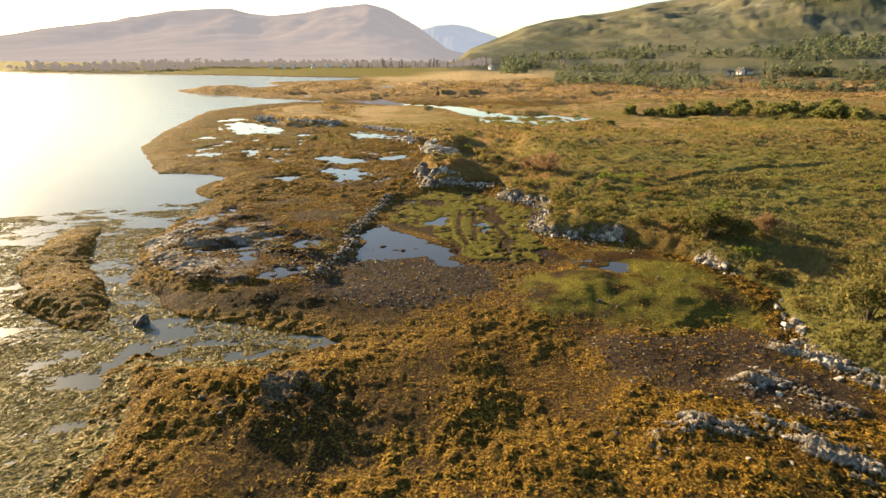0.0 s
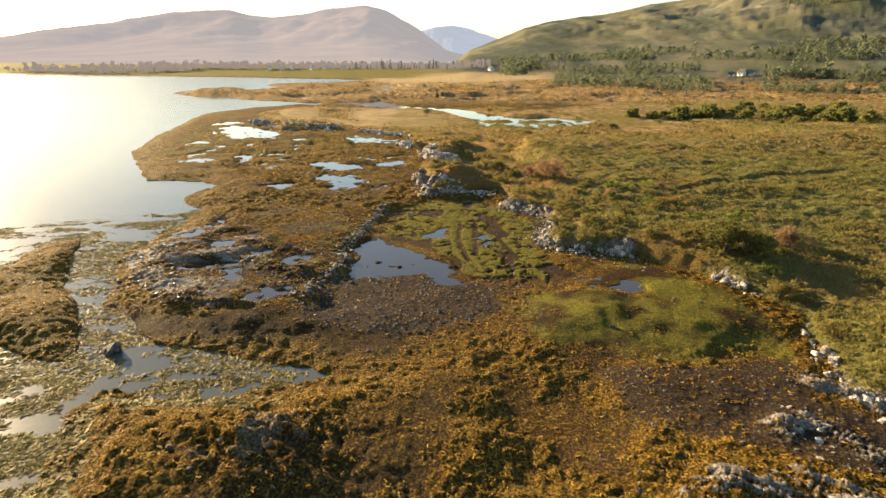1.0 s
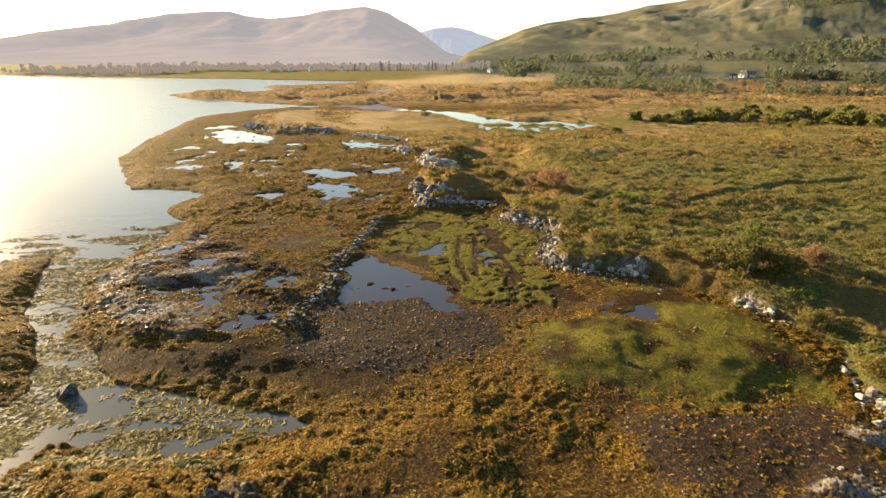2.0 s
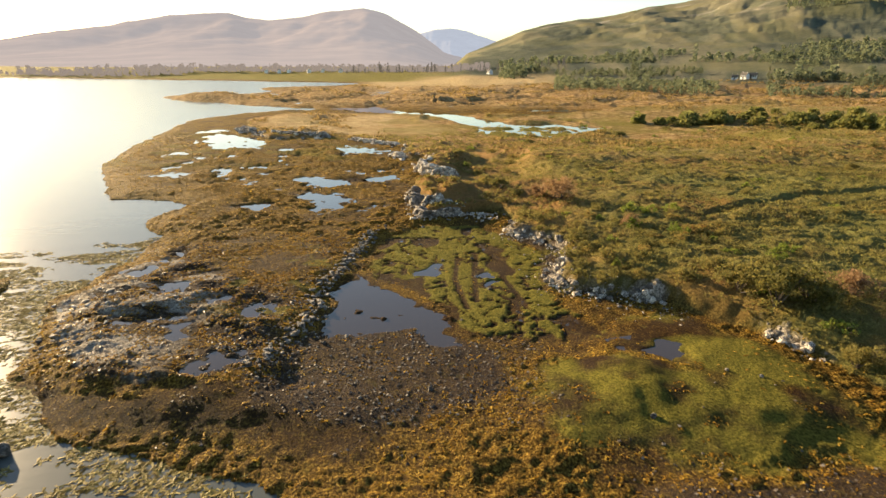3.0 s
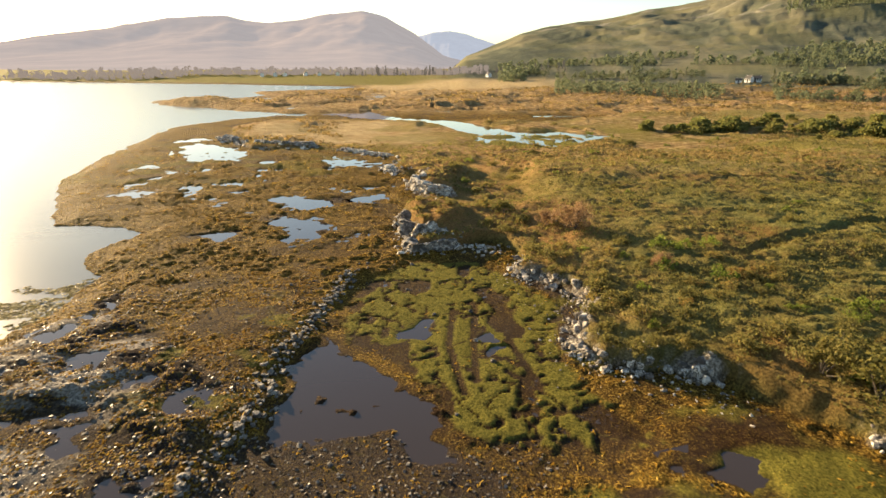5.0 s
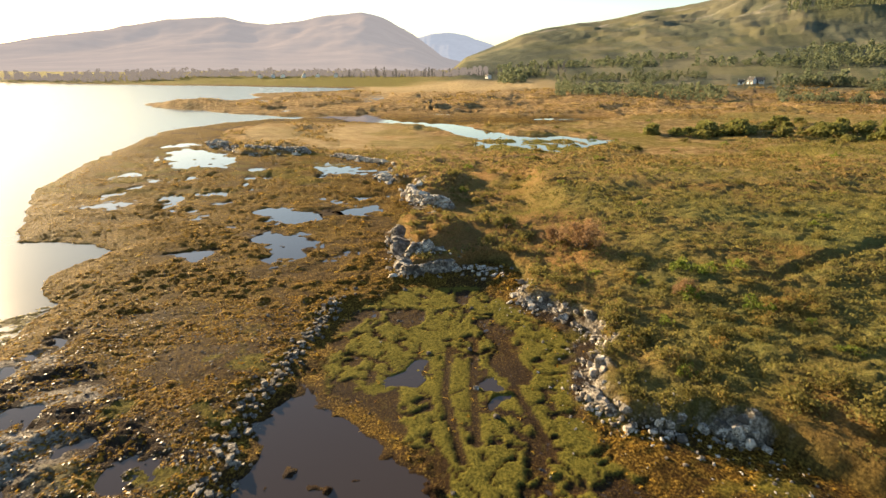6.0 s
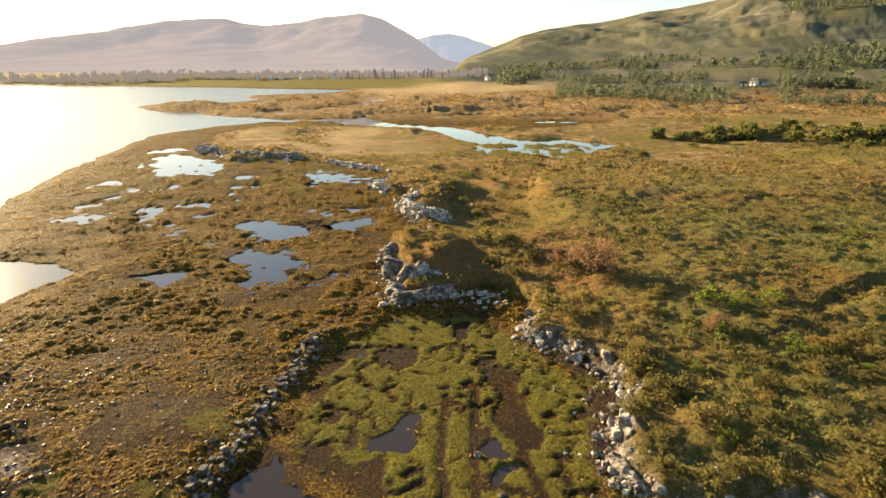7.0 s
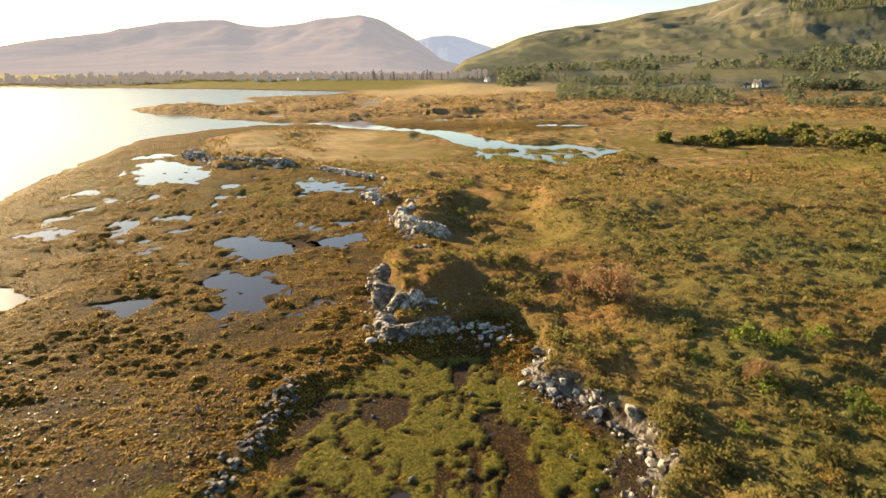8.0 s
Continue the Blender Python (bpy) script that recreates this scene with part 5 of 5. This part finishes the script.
def make_tree(seed, leaf, tall, wide, conifer=False):
    r = random.Random(seed)
    root = new("tree")
    bm = bmesh.new()
    top = Vector((r.uniform(-0.3, 0.3), r.uniform(-0.3, 0.3), tall * 0.9))
    stem_mesh(bm, Vector((0, 0, -0.4)), top * 0.5, tall * 0.028, tall * 0.018, 7)
    stem_mesh(bm, top * 0.5, top, tall * 0.018, tall * 0.004, 6)
    cl = []
    for k in range(34):
        t = r.uniform(0.18, 1.0)
        a = r.uniform(0, 6.283)
        prof = (1 - t) * 1.1 + 0.06 if conifer else math.sin(math.pi * min(0.12 + 0.8 * t, 1)) ** 0.7
        rad = wide * prof * r.uniform(0.3, 1.0)
        c = Vector((rad * math.cos(a), rad * math.sin(a), tall * t))
        cl.append((c.x, c.y, c.z, wide * (0.2 if conifer else 0.28) * r.uniform(0.7, 1.2)))
        if k % 4 == 0:
            stem_mesh(bm, top * max(t - 0.15, 0.1), c, tall * 0.01, tall * 0.003, 4)
    part("trunk", bm, BARK, root)
    part("crown", leaf_cloud(cl, 12, seed, wide * 0.14), leaf, root)
    return root


BUSHES = {
    "willow": [make_bush(s, LEAF, 2.4, 1.9, 0.085, 40, 62) for s in (1, 2)],
    "fern": [make_bush(s, LEAF_BRIGHT, 0.55, 0.7, 0.05, 16, 26) for s in (3, 4)],
    "dry": [make_bush(s, LEAF_DRY, 1.9, 1.7, 0.06, 44, 70) for s in (5, 6)],
    "heath": [make_bush(s, HEATHER, 0.75, 1.0, 0.055, 22, 32) for s in (7, 8)],
}
BUSH_LABEL = {"willow": "rounded olive-green willow bush on the heath", "fern": "low bright green shrub among heather", "dry": "bare brown twiggy bush on the bank", "heath": "dark tussocky heather bush at the edge of the bank"}
used_protos = set()
bush_turn = dict.fromkeys(BUSHES, 0)


def put_bush(kind, x, y, s, z=None):
    k = bush_turn[kind] % 2
    bush_turn[kind] += 1
    m = pose(x, y, (height_at(x, y) if z is None else z) - 0.06, 0, 0, rng.uniform(0, 360)) @ Matrix.Diagonal((s, s, s * rng.uniform(0.85, 1.15), 1))
    src = BUSHES[kind][k]
    if (kind, k) not in used_protos:
        used_protos.add((kind, k))
        ob = src
        ob.matrix_basis = m
    else:
        ob = copy_thing(src, Matrix.Identity(4))
        ob.matrix_basis = m
    return tagged(ob, BUSH_LABEL[kind], "bush", "bushes on the heath")


for kind, a, b, s in (("willow", 20.2, 40.9, 1.15), ("willow", 22.2, 41.4, 1.0), ("willow", 19, 42.9, 0.8), ("dry", 25.2, 42, 0.95), ("dry", 12.9, 66.9, 1.25), ("dry", 10.9, 68.6, 0.7),
                      ("willow", 23.1, 27.8, 1.25), ("heath", 22.4, 25.3, 1.3), ("heath", 21.4, 30.7, 1.0), ("willow", 25.3, 30.9, 0.9), ("fern", 16.8, 56.4, 1.3), ("fern", 19.7, 54.4, 1.4),
                      ("fern", 17.8, 60.3, 1.6), ("fern", 19.2, 60, 1.3), ("fern", 21.4, 60.5, 1.3), ("dry", 16.7, 57, 0.5), ("heath", 11.8, 53.8, 1.2), ("heath", 12.6, 51.9, 1.3), ("heath", 13, 49, 1.2),
                      ("heath", 10.9, 48.4, 0.8), ("heath", 14.1, 47.6, 0.9), ("heath", 9.9, 59.7, 1.1), ("heath", 9.1, 61.9, 1.2), ("heath", 7.4, 67.3, 1.1), ("heath", 6.1, 69.8, 1.2), ("heath", 8.9, 70.3, 1.3),
                      ("willow", 7.7, 73.1, 0.6), ("heath", 6.1, 75.5, 1.2), ("willow", 21.5, 35.8, 0.6), ("fern", 21.9, 38.1, 1.2), ("fern", 25.3, 49.4, 1.4), ("fern", 23.9, 48, 1.0), ("heath", 16.9, 45.1, 1.2), ("heath", 19, 46.2, 1.2), ("heath", 6, 88, 1.0), ("heath", 7.4, 92, 1.2), ("fern", 4.6, 95, 1.2), ("heath", 10, 90, 1.1), ("heath", 11.2, 97.3, 1.3), ("heath", 9.4, 108, 1.2), ("fern", 6, 112, 1.3), ("heath", 12.3, 104, 1.2), ("heath", 3.4, 101, 1.1), ("heath", 11.7, 45.9, 0.9), ("heath", 12.9, 46.4, 0.8), ("heath", 10.4, 50.4, 0.8), ("heath", 11.5, 53.2, 0.9), ("heath", 9.6, 57.6, 0.8), ("heath", 14.3, 46.1, 0.9), ("heath", 10.6, 46.6, 0.7),
                      ("heath", 0.4, 69.2, 0.7), ("heath", 1.9, 69.8, 0.8), ("heath", -0.2, 71.6, 0.7), ("heath", 1.2, 72.8, 0.8), ("heath", -0.3, 74.6, 0.7), ("heath", 2.6, 72.6, 0.7), ("heath", 0.9, 65.8, 0.45), ("heath", 2.1, 66.2, 0.4)):
    put_bush(kind, a, b, s)
spots, kinds = [], []
while len(spots) < 46:
    spots.append((float(rng.uniform(10.5, 25)), float(rng.uniform(44, 63))))
    kinds.append("heath" if rng.uniform() < 0.8 else "fern")
while len(spots) < 150:
    yb = float(rng.uniform(38, 190))
    xb = float(rng.uniform(11, 14 + 0.78 * yb))
    spots.append((xb, yb))
    kinds.append("fern" if rng.uniform() < 0.4 else "heath" if rng.uniform() < 0.85 else "willow")
zz, cov, sd, bk, pl = lay_of_land(np.array([p[0] for p in spots]), np.array([p[1] for p in spots]))
for (a, b), kind, h, bb in zip(spots, kinds, zz, bk):
    if bb > 1.5:
        put_bush(kind, a, b, float(rng.uniform(0.5, 1.0)) * (1 + 0.5 * (b > 110)) * (0.6 if kind == "willow" else 1), float(h))

TREES = [make_tree(21, COPSE, 3.6, 3.7), make_tree(22, COPSE, 3.0, 3.6), make_tree(23, WOODLAND, 9.0, 3.6), make_tree(24, WOODLAND, 11, 3.2, True)]
placed = set()


def put_tree(k, x, y, s, z, label, group):
    m = pose(x, y, z - 0.1, 0, 0, rng.uniform(0, 360)) @ Matrix.Diagonal((s, s, s * rng.uniform(0.85, 1.15), 1))
    ob = TREES[k] if k not in placed else copy_thing(TREES[k], Matrix.Identity(4))
    placed.add(k)
    ob.matrix_basis = m
    return tagged(ob, label, "tree", group)


# a low copse on the flat pasture
spots = [(60 + 29 * t + rng.normal() * 4, 163 - 14 * t + rng.normal() * (4 + 5 * t)) for t in rng.uniform(-0.15, 1.3, 90)]
for (a, b), h in zip(spots, heights(spots)):
    put_tree(int(rng.integers(0, 2)), a, b, float(0.22 + 0.55 * rng.uniform() ** 1.6), float(h), "low wind-shaped tree in the pasture copse", "pasture copse")
# woodland edge below the hill
spots = []
while len(spots) < 170:
    t = radians(float(rng.uniform(6, 37)))
    dd = float(np.interp(math.degrees(t), [6, 10, 20, 27, 37], [560, 530, 425, 330, 320])) + float(rng.uniform(0, 130))
    if fbm(np.array([dd * math.sin(t)]), np.array([dd * math.cos(t)]), 60, 3, 351)[0] > -0.05 and abs(math.degrees(t) - 25.2) > 1.9:
        spots.append((dd * math.sin(t), dd * math.cos(t)))
for (a, b), h in zip(spots, heights(spots)):
    put_tree(2 if rng.uniform() < 0.85 else 3, a, b, float(rng.uniform(0.3, 0.66)), float(h), "broad dark green tree at the foot of the hill", "woodland edge")


def far_tree(seed, conifer):
    r = np.random.default_rng(seed)
    vs, fs = [], []
    for k in range(34):
        t = r.uniform(0.03, 1) ** 0.85
        prof = (1.05 - t) if conifer else math.sin(math.pi * min(0.15 + 0.75 * t, 1)) ** 0.6
        a = r.uniform(0, 6.283)
        rad = (0.22 if conifer else 0.42) * prof * r.uniform(0.3, 1)
        c = np.array([rad * math.cos(a), rad * math.sin(a), t])
        u, v = r.normal(size=3), r.normal(size=3)
        u /= np.linalg.norm(u)
        v -= u * (u @ v)
        v /= np.linalg.norm(v)
        s = (0.07 if conifer else 0.11) * r.uniform(0.6, 1.4)
        b = len(vs)
        vs += [c - s * u - s * v * 0.7, c + s * u - s * v * 0.7, c + s * u + s * v * 0.7, c - s * u + s * v * 0.7]
        fs.append([b, b + 1, b + 2, b + 3])
    b = len(vs)
    vs += [np.array(p) for p in ((-0.03, 0, -0.1), (0.03, 0, -0.1), (0.02, 0, 0.7), (-0.02, 0, 0.7))]
    fs.append([b, b + 1, b + 2, b + 3])
    return np.array(vs), np.array(fs)


BROAD = [far_tree(500 + k, False) for k in range(4)]
NEEDLE = [far_tree(510 + k, True) for k in range(3)]


def far_wood(name, n, az0, az1, d0, d1, tall, protos, label, gap_seed, gap, material=WOODLAND):
    a, d = np.radians(rng.uniform(az0, az1, n)), rng.uniform(d0, d1, n)
    x, y = d * np.sin(a), d * np.cos(a)
    z, cov, sd, bk, pl = lay_of_land(x, y)
    keep = (fbm(x, y, 110, 3, gap_seed) > gap) & (sd > 20) & ~((np.abs(np.degrees(a) - 25.4) < 1.7) & (d < 470))
    return strew(name, protos, np.stack([x, y, z], -1)[keep], (tall * (0.45 + 1.0 * rng.uniform(0, 1, n) ** 2))[keep], material, label, "woodland", 0.02)


# far trees paled by a faint emission that stands in for air haze
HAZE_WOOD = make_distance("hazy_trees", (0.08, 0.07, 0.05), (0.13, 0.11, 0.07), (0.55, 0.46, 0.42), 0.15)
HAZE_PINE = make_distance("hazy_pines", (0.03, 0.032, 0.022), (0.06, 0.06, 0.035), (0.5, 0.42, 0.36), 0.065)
far_wood("hill_woodland", 2600, 5, 40, 430, 780, 5.5, BROAD, "scrubby dark woodland on the lower hillside", 361, -0.3)
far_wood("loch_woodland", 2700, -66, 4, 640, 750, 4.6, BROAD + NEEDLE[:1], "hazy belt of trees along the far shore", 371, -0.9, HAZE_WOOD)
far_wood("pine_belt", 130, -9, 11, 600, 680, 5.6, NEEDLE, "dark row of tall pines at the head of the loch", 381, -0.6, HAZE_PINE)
far_wood("cottage_scrub", 2000, 10, 39, 320, 500, 2.8, BROAD, "olive scrub and low trees below the hill", 365, -0.3)
far_wood("plantation", 600, 28, 40, 1150, 1500, 13, NEEDLE, "dark conifer plantation high on the hillside", 391, -0.3)


# ---- houses ----
def box(bm, x0, y0, z0, x1, y1, z1):
    v = [bm.verts.new((x, y, z)) for z in (z0, z1) for y in (y0, y1) for x in (x0, x1)]
    for q in ((0, 2, 3, 1), (4, 5, 7, 6), (0, 1, 5, 4), (1, 3, 7, 5), (3, 2, 6, 7), (2, 0, 4, 6)):
        bm.faces.new([v[k] for k in q])


def make_house(x, y, turn, long, deep, eaves, ridge, bays, label):
    root = new("house")
    bm = bmesh.new()
    L, D = long / 2, deep / 2
    v = [bm.verts.new(p) for p in ((-L, -D, -0.8), (L, -D, -0.8), (L, D, -0.8), (-L, D, -0.8), (-L, -D, eaves), (L, -D, eaves), (L, D, eaves), (-L, D, eaves), (-L, 0, ridge), (L, 0, ridge))]
    for q in ((0, 1, 5, 4), (2, 3, 7, 6), (1, 2, 6, 9, 5), (3, 0, 4, 8, 7)):
        bm.faces.new([v[k] for k in q])
    part("wall", bm, WHITEWASH, root)
    bm = bmesh.new()
    for s in (-1, 1):
        q = [bm.verts.new(p) for p in ((-L - 0.3, s * (D + 0.35), eaves - 0.2), (L + 0.3, s * (D + 0.35), eaves - 0.2), (L + 0.3, 0, ridge + 0.06), (-L - 0.3, 0, ridge + 0.06))]
        w = [bm.verts.new((p.co.x, p.co.y, p.co.z + 0.18)) for p in q]
        for f in ((0, 1, 2, 3), (4, 5, 6, 7), (0, 1, 5, 4), (1, 2, 6, 5), (2, 3, 7, 6), (3, 0, 4, 7)):
            bm.faces.new([(q + w)[k] for k in f])
    roof = part("roof", bm, SLATE, root)
    for cx in (-L + 0.4, L - 0.4):
        bm = bmesh.new()
        box(bm, cx - 0.22, -0.2, ridge - 0.4, cx + 0.22, 0.2, ridge + 0.38)
        part("chimney", bm, WHITEWASH, roof)
    for k in range(bays):
        cx = -L + long * (k + 0.5) / bays
        bm = bmesh.new()
        if k == bays // 2:
            box(bm, cx - 0.5, -D - 0.06, -0.3, cx + 0.5, -D + 0.02, 1.9)
            part("door", bm, SLATE, root)
        else:
            box(bm, cx - 0.35, -D - 0.05, 0.9, cx + 0.35, -D + 0.02, 1.9)
            part("window", bm, GLASS_DARK, root)
    root.matrix_basis = pose(x, y, height_at(x, y) + 0.3, 0, 0, turn)
    return tagged(root, label, "house", "houses round the loch")


def polar(az, d):
    return d * math.sin(radians(az)), d * math.cos(radians(az))


make_house(*polar(25.95, 455), -32, 6.8, 3.4, 2.1, 3.4, 5, "white cottage with slate roof below the hill")
make_house(*polar(25.5, 451), -64, 4.2, 3.2, 2.3, 3.8, 3, "white gabled cottage wing with slate roof")
make_house(*polar(24.75, 445), -30, 3.6, 2.6, 1.5, 2.4, 3, "small white outbuilding with slate roof")
for az, d, long in ((-16.0, 636, 9), (-14.9, 636, 14), (-14.1, 637, 9), (-12.3, 632, 9), (-11.1, 632, 8), (-9.5, 632, 10), (4.1, 565, 8), (5.3, 575, 5.5)):
    make_house(*polar(az, d), float(rng.uniform(-85, -65)), long * 0.6, 3.5, 2.3, 3.3, 3, "distant white house by the loch shore")


# ---- old dry-stone dyke across the foreshore ----
def stone_mesh(seed):
    r = random.Random(seed)
    bm = bmesh.new()
    bmesh.ops.create_cube(bm, size=1.0)
    bmesh.ops.bevel(bm, geom=bm.edges[:], offset=0.14, segments=1, affect="EDGES")
    for v in bm.verts:
        v.co += Vector((r.uniform(-0.09, 0.09), r.uniform(-0.09, 0.09), r.uniform(-0.08, 0.08)))
    me = bpy.data.meshes.new("stone")
    bm.to_mesh(me)
    bm.free()
    me.materials.append(WALL_STONE)
    return me


dyke = tagged(new("stone_wall"), "tumbled low grey dry-stone dyke with weed at its foot", "stone wall")
DYKE = [(-4.4, 59.2), (-4.9, 55.1), (-5.4, 51.6), (-6, 48.5), (-6.2, 45.2), (-5.9, 41.8), (-6.6, 38.3), (-7.3, 35.5)]
STONES = [stone_mesh(k) for k in range(10)]
run = [math.hypot(b[0] - a[0], b[1] - a[1]) for a, b in zip(DYKE, DYKE[1:])]
spots = []
for k in range(300):
    s = (k + rng.uniform(0, 1)) / 300 * sum(run)
    i = 0
    while i < len(run) - 1 and s > run[i]:
        s -= run[i]
        i += 1
    (ax, ay), (bx, by) = DYKE[i], DYKE[i + 1]
    t = s / run[i]
    spots.append((ax + (bx - ax) * t + rng.normal() * 0.36, ay + (by - ay) * t + rng.normal() * 0.12))
zs = heights(spots)
for (a, b), h in zip(spots, zs):
    off = abs(a - np.interp(b, [p[1] for p in DYKE[::-1]], [p[0] for p in DYKE[::-1]]))
    layer = rng.integers(0, 2) if off < 0.3 else 0
    w = float(0.13 + 0.24 * rng.uniform() ** 1.6)
    st = new("stone", STONES[int(rng.integers(0, 10))])
    st.parent = dyke
    st.matrix_basis = pose(a, b, float(h) + 0.0 + 0.09 * int(layer), rng.uniform(-14, 14), rng.uniform(-14, 14), rng.uniform(0, 360)) @ Matrix.Diagonal((w, w * rng.uniform(0.6, 0.9), w * rng.uniform(0.45, 0.7), 1))
